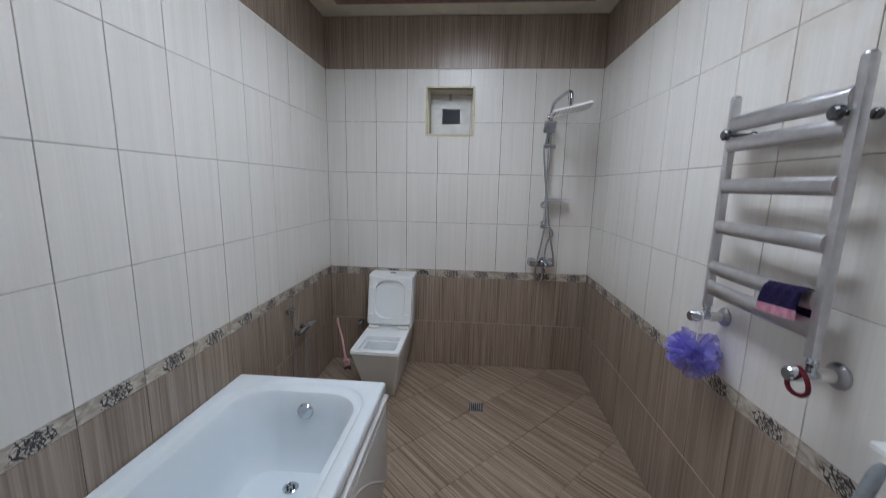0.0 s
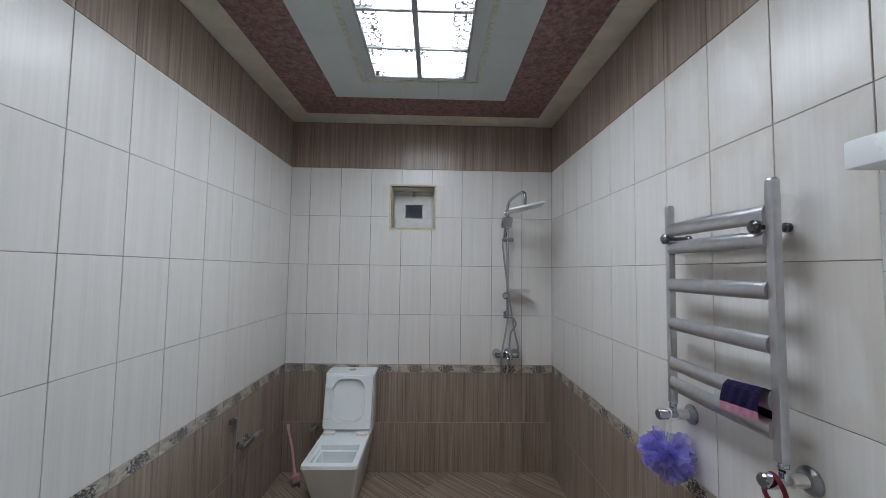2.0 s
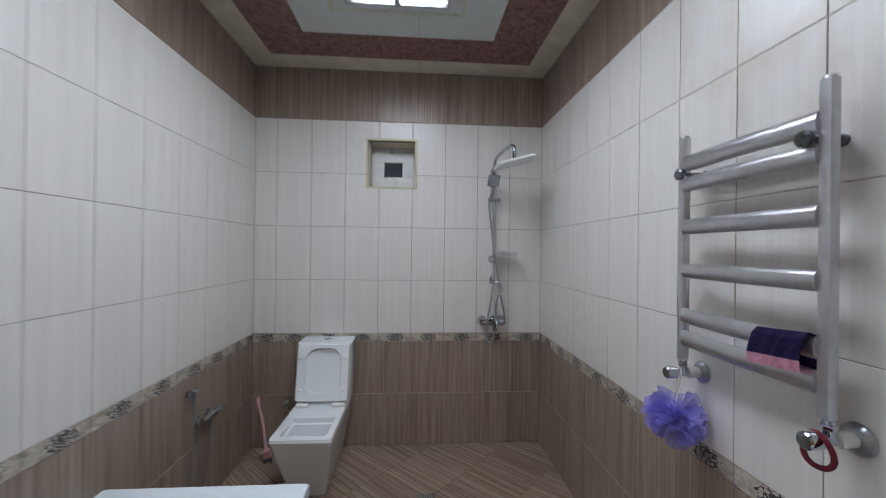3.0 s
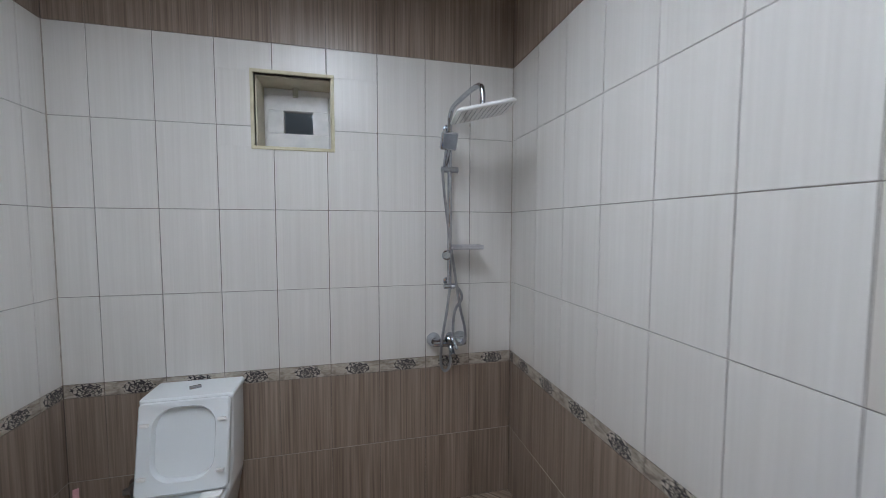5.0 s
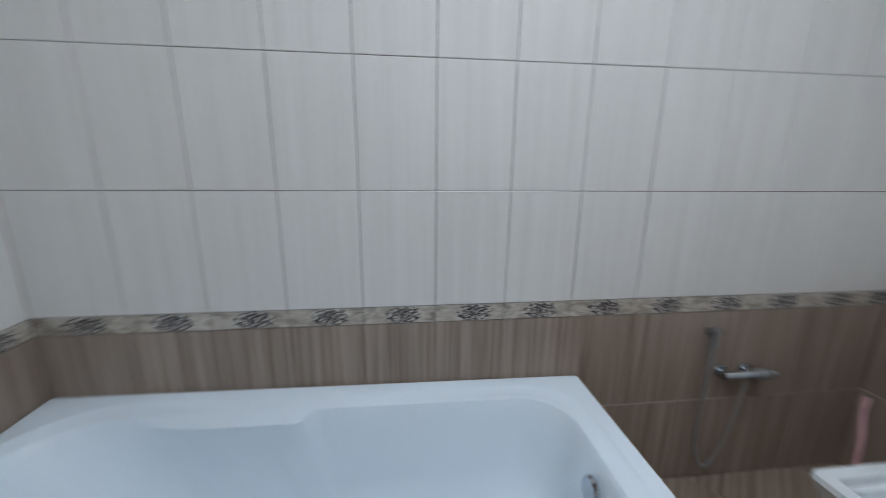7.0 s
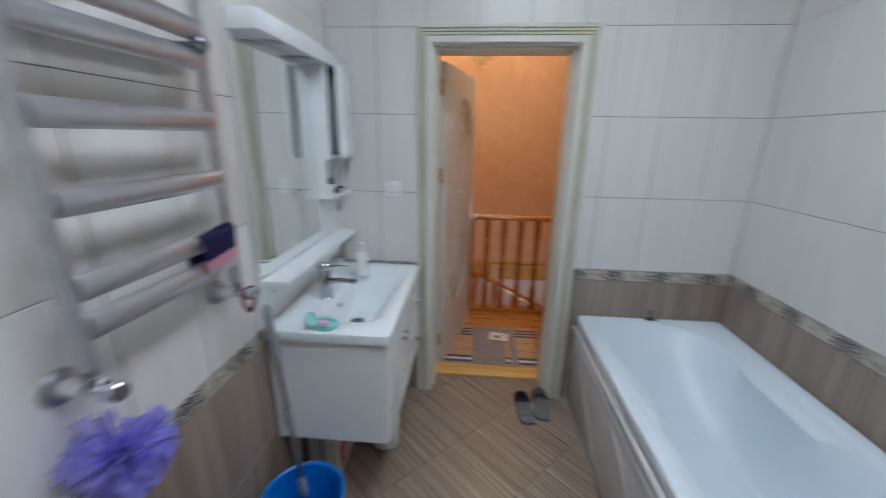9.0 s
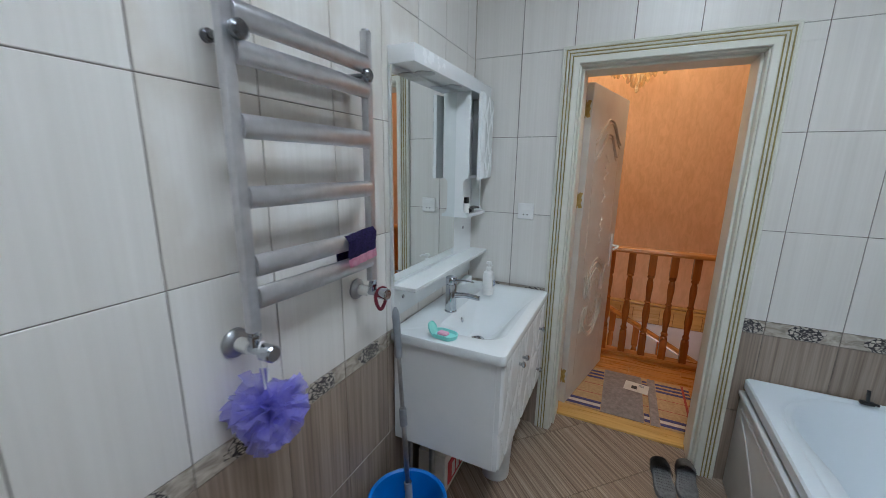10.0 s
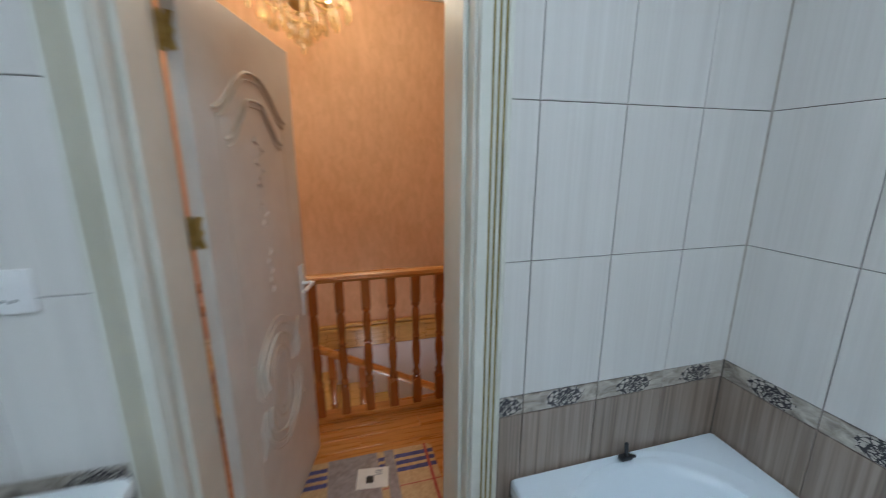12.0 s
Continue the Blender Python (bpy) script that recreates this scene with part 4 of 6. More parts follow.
def washcloth():
    """A folded mitt hung over one bar."""
    c = thing("wash_mitt", (1.934, -2.034, 1.302), "navy wash mitt with pink edge hung over radiator bar", "wash mitt")
    nx, ny = 16, 18
    drape = []
    for i in range(nx + 1):
        t = i / nx
        s = t * 0.205 - 0.092
        if s < -0.012:
            drape.append((-0.024 - 0.004 * math.sin(-s * 20), s + 0.012))
        elif s > 0.012:
            drape.append((0.016 + 0.003 * math.sin(s * 20), -s + 0.012))
        else:
            a = (s / 0.012) * math.pi / 2
            drape.append((-0.004 + 0.020 * math.sin(a), 0.012 * math.cos(a)))

    def sheet(i0, i1, thick):
        bm = bmesh.new()
        grid = []
        for i in range(i0, i1 + 1):
            row = []
            for j in range(ny + 1):
                u = j / ny - 0.5
                w = 0.004 * math.sin(j * 1.3 + i * 0.5)
                slump = -0.012 * (u + 0.5)
                row.append(bm.verts.new((drape[i][0] + w * 0.5, u * 0.132 + 0.004 * math.sin(i * 0.7), drape[i][1] + slump)))
            grid.append(row)
        for p, q in zip(grid, grid[1:]):
            for j in range(ny):
                bm.faces.new((p[j], p[j + 1], q[j + 1], q[j]))
        bmesh.ops.solidify(bm, geom=bm.faces, thickness=thick)
        return bm

    part("cloth", sheet(2, nx, 0.006), NAVY, c)
    part("edging", sheet(0, 2, 0.009), PINK_CLOTH, c, "pink towelling edge")


washcloth()


def bath_puff():
    p = thing("bath_sponge", (1.920, -1.678, 1.083), "violet mesh bath puff hanging from the radiator valve", "bath sponge")
    bm = bmesh.new()
    rng = random.Random(3)
    c = Vector((0.0, 0.0, -0.140))
    heart = bm.verts.new(c)
    for k in range(74):
        d = Vector((rng.gauss(0, 1), rng.gauss(0, 1), rng.gauss(0, 0.9))).normalized()
        a, b = frame_of(d)
        spin = rng.random() * math.pi
        a, b = a * math.cos(spin) + b * math.sin(spin), b * math.cos(spin) - a * math.sin(spin)
        n = 12
        reach, half, sway = rng.uniform(0.060, 0.108), rng.uniform(0.030, 0.055), rng.random() * 6
        rows = []
        for i in (1, 2, 3):
            t = i / 3
            row = []
            for j in range(n + 1):
                u = j / n * 2 - 1
                ripple = math.sin(u * 9 + sway) * 0.013 * t + rng.uniform(-1, 1) * 0.003
                q = c + (d * math.cos(u * 0.75) * reach + a * (u * half)) * (t ** 0.8) + b * ripple
                q.x = min(q.x, 0.088)
                q.z -= 0.014 * t * abs(u)
                row.append(bm.verts.new(q))
            rows.append(row)
        for j in range(n):
            bm.faces.new((heart, rows[0][j], rows[0][j + 1]))
            for r, w in zip(rows, rows[1:]):
                bm.faces.new((r[j], r[j + 1], w[j + 1], w[j]))
    part("netting", bm, PUFF, p)
    part("cord", tube(bmesh.new(), smooth_path([(0.006, 0.0, 0.024), (-0.004, 0.014, 0.012), (-0.002, 0.008, -0.05), (0.0, 0.0, -0.12), (0.002, -0.008, -0.05), (0.010, -0.014, 0.012), (0.006, 0.0, 0.024)], 6), 0.0022, 6), WHITE_PLASTIC, p, "thin white loop")


bath_puff()


def hair_tie():
    pts = [(0.004 * math.sin(2 * a), -0.004 + 0.031 * math.sin(a), 0.036 * math.cos(a)) for a in [2 * math.pi * k / 28 for k in range(28)]]
    ob = part("hair_tie", tube(bmesh.new(), pts, 0.0058, 10, closed=True), MAROON)
    ob.matrix_basis = pose(1.915, -2.127, 1.067)
    tagged(ob, "dark red hair tie hanging on the radiator valve", "hair tie")


hair_tie()


def quilt(bm, w, h, cell, depth, to_world):
    """Raised wavy lozenges on a front, in local u, v."""
    nx, nz = max(2, int(w / 0.008)), max(2, int(h / 0.008))
    grid = []
    for i in range(nx + 1):
        row = []
        for j in range(nz + 1):
            u, v = w * i / nx, h * j / nz
            a = u / cell[0]
            wave = 0.20 * math.sin(2 * math.pi * a)
            p = abs(((a + v / cell[1]) + wave * 0.4) % 1.0 - 0.5) * 2
            q = abs(((a - v / cell[1]) + wave * 0.4) % 1.0 - 0.5) * 2
            g = min(1 - p, 1 - q)
            d = depth * min(1.0, max(0.0, g) / 0.22) ** 0.6 * min(1.0, min(u, w - u, v, h - v) / 0.010)
            row.append(bm.verts.new(to_world(u, v, d)))
        grid.append(row)
    for p, q in zip(grid, grid[1:]):
        for j in range(nz):
            bm.faces.new((p[j], p[j + 1], q[j + 1], q[j]))
    rim = [grid[i][0] for i in range(nx + 1)] + [grid[nx][j] for j in range(1, nz + 1)] + [grid[i][nz] for i in range(nx - 1, -1, -1)] + [grid[0][j] for j in range(nz - 1, 0, -1)]
    back = []
    for k, v in enumerate(rim):
        back.append(bm.verts.new(v.co + Vector((0.0175, 0, 0))))
    for k in range(len(rim)):
        bm.faces.new((rim[k], rim[(k + 1) % len(rim)], back[(k + 1) % len(rim)], back[k]))
    bm.faces.new(back)
    return bm


def vanity():
    y0, y1, xf = -3.135, -2.322, 1.535
    v = thing("vanity_cabinet", (1.78, -2.73, 0), "white vanity cabinet with quilted fronts and chrome knobs", "vanity cabinet")
    inv = Matrix.Translation((-1.78, 2.73, 0))

    def put(bm):
        bmesh.ops.transform(bm, matrix=inv, verts=bm.verts)
        return bm

    body = bmesh.new()
    xb, ya, yb, zb, zt = 1.572, y0 + 0.022, y1 - 0.022, 0.352, 0.812
    box(body, xb, 2.010, yb - 0.018, yb, zb, zt, 0.0015, 1)
    box(body, xb, 2.010, ya, ya + 0.018, zb, zt, 0.0015, 1)
    box(body, xb, 2.010, ya + 0.018, yb - 0.018, zb, zb + 0.018)
    box(body, 1.998, 2.010, ya + 0.018, yb - 0.018, zb + 0.018, zt)
    part("body", put(body), WHITE_LACQUER, v)
    w = (yb - ya - 0.006) / 3
    for k in range(3):
        s = ya + 0.0005 + k * (w + 0.0025)
        if k < 1:
            pieces = ((zb + 0.003, zb + 0.222), (zb + 0.228, zt - 0.008))
        else:
            pieces = ((zb + 0.003, zt - 0.008),)
        for za, zz in pieces:
            d = part("drawer_front" if k < 1 else "door", put(quilt(bmesh.new(), w, zz - za, (0.17, 0.34), 0.011, lambda u, h, e: Vector((xb - 0.018 - e, s + u, za + h)))), WHITE_LACQUER, v, "quilted white front")
            yk = s + w * 0.5 if k < 1 else (s + 0.03 if k == 2 else s + w - 0.03)
            zk = (za + zz) / 2 if k < 1 else zz - 0.10
            bm = lathe(bmesh.new(), [(0.007, 0), (0.006, 0.014), (0.0125, 0.018), (0.0125, 0.026), (0.007, 0.030)], 14, (xb - 0.026, yk, zk), along_x((-1, 0, 0)))
            part("knob", put(bm), CHROME, d, "faceted chrome knob")
    for (x, y) in ((1.86, yb - 0.06), (1.86, ya + 0.06), (1.97, yb - 0.06), (1.97, ya + 0.06)):
        part("leg", put(lathe(bmesh.new(), [(0.018, 0), (0.018, 0.01), (0.012, 0.02), (0.014, zb)], 14, (x, y, 0))), STEEL, v)
    # basin
    b = thing("washbasin", (1.78, -2.73, 0.815), "glossy white ceramic washbasin on the vanity cabinet", "washbasin")
    inv2 = Matrix.Translation((-1.78, 2.73, -0.815))

    def L(a0, a1, b0, b1, rf, rb, z):
        return [inv2 @ p for p in rounded_loop(a0, a1, b0, b1, (rf, rb, rb, rf), z, 10)]

    xr = 2.012
    loops = [L(xf + 0.012, xr, y0 + 0.012, y1 - 0.012, 0.018, 0.006, 0.8065), L(xf + 0.004, xr, y0 + 0.004, y1 - 0.004, 0.022, 0.006, 0.811), L(xf, xr, y0, y1, 0.025, 0.006, 0.838), L(xf + 0.003, xr, y0 + 0.003, y1 - 0.003, 0.025, 0.006, 0.848), L(xf + 0.010, xr, y0 + 0.010, y1 - 0.010, 0.022, 0.006, 0.851)]
    for k in range(19):
        u = k / 18
        d = u - 0.06 * math.sin(2 * math.pi * u)
        r = 0.09 + 0.03 * math.sin(math.pi * u) - 0.048 * u
        loops.append(L(xf + 0.045 + 0.139 * u, xr - 0.145 - 0.056 * u, y0 + 0.07 + 0.302 * u, y1 - 0.1 - 0.158 * u, r, r, 0.850 - 0.1275 * d))
    part("bowl", loft(bmesh.new(), loops, False, True), CERAMIC, b)
    bm = loft(bmesh.new(), [rounded_loop(2.0 - 0.028 * h / 0.03, 2.0115, 0.846, 0.8505 + h, (0.001, 0.001, 0.004, 0.004), yy, 3) for yy, h in ((0.16, 0.001), (0.12, 0.007), (0.085, 0.019), (0.055, 0.029), (0.03, 0.031), (0.012, 0.026), (0.004, 0.016))], True, True)
    for q in bm.verts:
        q.co = Vector((q.co.x, y0 + q.co.z, q.co.y))
    bmesh.ops.transform(bm, matrix=inv2, verts=bm.verts)
    part("back_corner", bm, CERAMIC, b)
    d = part("drain", lathe(bmesh.new(), [(0.033, 0), (0.033, 0.003), (0.027, 0.005), (0.022, 0.001)], 22, inv2 @ Vector((1.765, -2.665, 0.7222))), CHROME, b, "chrome drain")
    bm = bmesh.new()
    for k in range(6):
        lathe(bm, [(0.0045, 0), (0.0045, 0.001)], 8, inv2 @ Vector((1.765 + 0.012 * math.cos(k * 1.047), -2.665 + 0.012 * math.sin(k * 1.047), 0.7275)))
    part("drain_hole", bm, BLACK, d)
    part("overflow", lathe(bmesh.new(), [(0.012, 0), (0.010, 0.002)], 14, inv2 @ Vector((1.8405, -2.66, 0.805)), along_x((-1, 0, 0.4))), CHROME, b)


vanity()


def basin_tap():
    t = thing("basin_tap", (1.888, -2.635, 0.850), "chrome single-lever mixer tap on the washbasin", "tap")
    part("body", lathe(bmesh.new(), [(0.028, 0), (0.028, 0.004), (0.025, 0.008), (0.025, 0.125), (0.023, 0.130)], 24), CHROME, t)
    part("cartridge", lathe(bmesh.new(), [(0.025, 0.132), (0.026, 0.136), (0.026, 0.158), (0.022, 0.163)], 24), CHROME, t)
    part("spout", tube(bmesh.new(), [(-0.01, 0, 0.078), (-0.07, -0.004, 0.085), (-0.135, -0.008, 0.078)], [0.014, 0.012, 0.011], 14), CHROME, t)
    part("lever", tube(bmesh.new(), [(-0.015, 0, 0.148), (-0.06, -0.01, 0.150), (-0.10, -0.02, 0.144)], [0.009, 0.006, 0.005], 10, flat=0.7), CHROME, t)


basin_tap()


def soap_bottle():
    b = thing("soap_dispenser", (1.812, -2.935, 0.8505), "white pump bottle of liquid soap on the washbasin", "soap dispenser")
    part("bottle", lathe(bmesh.new(), [(0.026, 0), (0.029, 0.004), (0.029, 0.10), (0.025, 0.118), (0.012, 0.128), (0.012, 0.136)], 22), WHITE_PLASTIC, b)
    part("label", box(bmesh.new(), -0.0305, -0.026, -0.016, 0.016, 0.045, 0.085), WHITE_PIPE, b, "pale printed label")
    for k in range(3):
        part("text_bar", fresh_box(-0.0315, -0.030, -0.012, 0.012 - 0.006 * (k % 2), 0.052 + 0.010 * k, 0.057 + 0.010 * k), BLUE_PRINT, b)
    bm = lathe(bmesh.new(), [(0.013, 0.136), (0.013, 0.146), (0.005, 0.148), (0.005, 0.162), (0.014, 0.164), (0.012, 0.174)], 16)
    tube(bm, [(0, 0, 0.168), (-0.02, 0.025, 0.170), (-0.027, 0.035, 0.164)], 0.005, 8)
    part("pump", bm, WHITE_PLASTIC, b)


soap_bottle()


def soap_dish():
    d = thing("soap_dish", (1.795, -2.372, 0.8512), "turquoise plastic soap dish with its lid tipped", "soap dish", turn=82)
    loops = [[Vector((p.x * s, p.y * s, z)) for p in rounded_loop(-0.035, 0.035, -0.055, 0.055, (0.034,) * 4, 0, 6)] for s, z in ((0.8, 0), (0.97, 0.006), (1, 0.02), (0.93, 0.02), (0.88, 0.008))]
    part("tray", loft(bmesh.new(), loops, True, True), TEAL, d)
    m = pose(0.018, -0.045, 0.032, -62, 0, 12)
    loops = [[m @ Vector((p.x * s, p.y * s, z)) for p in rounded_loop(-0.030, 0.030, -0.028, 0.028, (0.027,) * 4, 0, 6)] for s, z in ((0.8, -0.003), (1, 0.0), (1, 0.006), (0.92, 0.002))]
    part("lid", loft(bmesh.new(), loops, True, True), TEAL, d)
    part("soap", box(bmesh.new(), -0.018, 0.012, -0.028, 0.015, 0.008, 0.02, 0.006, 3), PINK_CLOTH, d, "pink soap remnant")


soap_dish()


def mirror_cabinet():
    c = thing("mirror_cabinet", (2.0, -2.73, 1.03), "white mirror cabinet with canopy lamps and ajar quilted door", "mirror cabinet")
    inv = Matrix.Translation((-2.0, 2.73, -1.03))

    def put(bm):
        bmesh.ops.transform(bm, matrix=inv, verts=bm.verts)
        return bm

    ya, yb = -3.140, -2.335
    part("backboard", put(fresh_box(1.998, 2.014, ya, yb, 0.905, 1.84, 0.001, 1)), WHITE_LACQUER, c)
    part("mirror", put(fresh_box(1.991, 1.9975, -2.885, yb + 0.008, 1.058, 1.838)), MIRROR, c, "clear rectangular mirror")
    can = part("canopy", put(fresh_box(1.906, 2.014, ya, yb, 1.842, 1.902, 0.004, 2)), WHITE_LACQUER, c)
    for y in (-2.50, -2.76):
        part("lamp", put(lathe(bmesh.new(), [(0.040, 0.002), (0.040, -0.002), (0.034, -0.0035), (0.005, -0.0025)], 24, (1.955, y, 1.842))), STEEL, can, "unlit round canopy lamp")
    part("shelf", put(fresh_box(1.900, 1.9975, ya - 0.006, yb + 0.004, 1.026, 1.042, 0.002, 1)), WHITE_LACQUER, c)
    yi = -2.905
    # side board with its scooped lower end
    outline = [(2.012, 1.842), (1.922, 1.842), (1.922, 1.440)]
    outline += [(1.922 + 0.026 * math.sin(a), 1.416 + 0.024 * math.cos(a)) for a in [math.pi / 2 * k / 6 for k in range(7)]]
    outline += [(1.948 + 0.0 * k, 1.416 - 0.03 * k) for k in range(1, 4)]
    outline += [(1.948 - 0.03 * (1 - math.cos(a)), 1.300 - 0.04 * math.sin(a)) for a in [math.pi / 2 * k / 6 for k in range(7)]]
    outline += [(1.918, 1.247), (2.012, 1.247)]
    for y in (yi, ya):
        part("side_board", put(solid_loop(outline, y, y + 0.016)), WHITE_LACQUER, c)
    part("cabinet_floor", put(fresh_box(1.930, 2.0, ya + 0.016, yi, 1.440, 1.454)), WHITE_LACQUER, c)
    part("lower_shelf", put(fresh_box(1.920, 2.0, ya + 0.016, yi, 1.247, 1.263)), WHITE_LACQUER, c)
    leaf = quilt(bmesh.new(), yi - ya + 0.014, 0.402, (0.15, 0.20), 0.014, lambda u, h, e: Vector((1.902 - e, ya + u, 1.437 + h)))
    bmesh.ops.transform(leaf, matrix=Matrix.Translation((1.9195, ya, 0)) @ Matrix.Rotation(radians(9), 4, "Z") @ Matrix.Translation((-1.9195, -ya, 0)), verts=leaf.verts)
    part("door", put(leaf), WHITE_LACQUER, c, "quilted white cabinet door standing ajar")
    for (y, z) in ((-2.40, 0.975), (-3.05, 0.975), (-3.02, 1.175)):
        part("screw_cap", put(lathe(bmesh.new(), [(0.009, 0), (0.008, 0.003), (0.002, 0.004)], 12, (1.998, y, z), along_x((-1, 0, 0)))), STEEL, c)
    # things on the lower shelf
    b = thing("cream_jar", (1.955, -2.955, 1.2635), "small white bottle with a black cap on shelf", "bottle")
    part("bottle", lathe(bmesh.new(), [(0.016, 0), (0.017, 0.003), (0.017, 0.045), (0.012, 0.05)], 16), WHITE_PLASTIC, b)
    part("cap", lathe(bmesh.new(), [(0.014, 0.05), (0.014, 0.078), (0.012, 0.08)], 16), BLACK, b)
    bm = bmesh.new()
    tube(bm, smooth_path([(0, -0.085, 0.016), (0.006, -0.03, 0.022), (0, 0.03, 0.018), (-0.006, 0.07, 0.014)]), [0.008] * 6 + [0.012] * 8 + [0.017] * 11, 10, flat=0.7)
    brush = thing("hairbrush", (1.945, -3.02, 1.2635), "black plastic hairbrush lying on the cabinet shelf", "hairbrush")
    part("handle", bm, BLACK, brush)
    bm = bmesh.new()
    for i in range(6):
        for j in range(3):
            tube(bm, [(-0.012 + 0.012 * j, 0.02 + 0.011 * i, 0.012), (-0.012 + 0.012 * j, 0.02 + 0.011 * i, 0.0)], 0.0012, 4)
    part("bristles", bm, BRISTLE, brush)


mirror_cabinet()


def switch():
    s = thing("wall_socket", (1.695, YD, 1.268), "white double switch plate on cream tiles", "switch")
    part("plate", fresh_box(-0.043, 0.043, 0.0, 0.010, -0.043, 0.043, 0.004, 2), WHITE_PLASTIC, s)
    part("rocker", fresh_box(-0.028, 0.028, 0.010, 0.0135, 0.004, 0.032, 0.002, 2), WHITE_PLASTIC, s)
    for x in (-0.010, 0.010):
        part("socket_hole", lathe(bmesh.new(), [(0.0035, 0), (0.0035, 0.001)], 10, (x, 0.010, -0.018), along_x((0, 1, 0))), BLACK, s)


switch()


def bucket():
    b = thing("bucket", (1.835, -2.155, 0), "blue plastic bucket standing below the radiator", "bucket")
    prof = [(0.105, 0), (0.108, 0.004), (0.140, 0.268), (0.149, 0.272), (0.150, 0.280), (0.146, 0.283), (0.137, 0.276), (0.104, 0.008)]
    part("shell", lathe(bmesh.new(), prof, 40), BLUE_PLASTIC, b)
    part("handle", tube(bmesh.new(), [(0.152 * math.cos(a), 0.152 * math.sin(a), 0.262 - 0.05 * math.sin(a)) for a in [math.pi * k / 24 for k in range(25)]], 0.004, 8), STEEL, b)
    m = thing("mop", (1.835, -2.175, 0.012), "mop with grey handle standing in the blue bucket", "mop")
    a, z = Vector((0.01, -0.03, 0.03)), Vector((0.137, -0.125, 0.955))

    def seg(t0, t1, r0, r1):
        return tube(bmesh.new(), [a.lerp(z, t0), a.lerp(z, t1)], [r0, r1], 14)

    part("lower_tube", seg(0.12, 0.58, 0.010, 0.010), STEEL, m)
    part("collar", seg(0.50, 0.57, 0.015, 0.015), GREY_PLASTIC, m)
    part("collar", seg(0.18, 0.25, 0.015, 0.015), GREY_PLASTIC, m)
    part("upper_tube", seg(0.55, 0.82, 0.0085, 0.0085), STEEL, m)
    g = part("grip", tube(bmesh.new(), [a.lerp(z, t) for t in (0.79, 0.80, 0.96, 0.985, 1.0)], [0.013, 0.0145, 0.0145, 0.012, 0.005], 16), GREY_PLASTIC, m, "grey plastic grip")
    part("mop_head", lathe(bmesh.new(), [(0.055, 0), (0.06, 0.02), (0.03, 0.05), (0.015, 0.14)], 18, (0.01, -0.03, -0.004)), GREY_PLASTIC, m)


bucket()


def under_cabinet():
    p = thing("plastic_tub", (1.662, -2.72, 0), "grey translucent plastic tub under the vanity cabinet", "tub")
    part("shell", lathe(bmesh.new(), [(0.062, 0), (0.066, 0.004), (0.074, 0.20), (0.078, 0.205), (0.075, 0.21), (0.061, 0.008)], 28), PANEL_PLASTIC, p)
    c = thing("carton", (1.90, -2.60, 0), "white and red cardboard carton under the vanity", "box")
    part("box", fresh_box(-0.07, 0.07, -0.12, 0.12, 0, 0.20, 0.003, 1), PAPER, c)
    part("print", fresh_box(-0.0735, -0.0695, -0.10, 0.09, 0.03, 0.15), RED_PRINT, c, "red printed side")
    for k in range(3):
        part("text_bar", fresh_box(-0.076, -0.073, -0.08 + 0.05 * k, -0.05 + 0.05 * k, 0.05, 0.12), PAPER, c)


under_cabinet()


def slippers():
    s = thing("slipper", (0.905, -3.045, 0.001), "grey rubber bath slipper on the tiled floor", "slipper", "pair of slippers", 4)
    sole = [(-0.038, -0.125), (-0.044, -0.06), (-0.040, 0.0), (-0.046, 0.07), (-0.036, 0.125), (0.0, 0.138), (0.036, 0.125), (0.046, 0.07), (0.042, 0.0), (0.044, -0.06), (0.036, -0.12), (0.0, -0.135)]
    pts = smooth_path([(x, y, 0) for x, y in sole + sole[:1]], 4)[:-1]
    bm = loft(bmesh.new(), [[p + Vector((0, 0, 0)) for p in pts], [p + Vector((0, 0, 0.016)) for p in pts], [p * 0.95 + Vector((0, 0, 0.020)) for p in pts]], True, True)
    part("sole", bm, RUBBER, s)
    bm = bmesh.new()
    for i in range(7):
        for j in range(11):
            x, y = -0.030 + 0.010 * i, -0.105 + 0.019 * j
            lathe(bm, [(0.004, 0), (0.0025, 0.003)], 6, (x, y, 0.020))
    part("massage_nubs", bm, RUBBER, s)
    bm = bmesh.new()
    rings = []
    for k in range(9):
        y = -0.115 + 0.105 * k / 8
        wide = 0.047 - 0.010 * max(0, 1 - k / 3)
        h = 0.030 + 0.030 * (k / 8)
        rings.append([bm.verts.new((wide * math.cos(a), y - 0.012 * math.sin(a) * (k / 8), 0.010 + h * math.sin(a))) for a in [math.pi * j / 12 for j in range(13)]])
    for p, q in zip(rings, rings[1:]):
        for j in range(12):
            bm.faces.new((p[j], p[j + 1], q[j + 1], q[j]))
    bmesh.ops.solidify(bm, geom=bm.faces, thickness=0.005)
    part("strap", bm, RUBBER, s)
    copy_thing(s, pose(0.800, -3.085, 0.001, 0, 0, -4))


slippers()


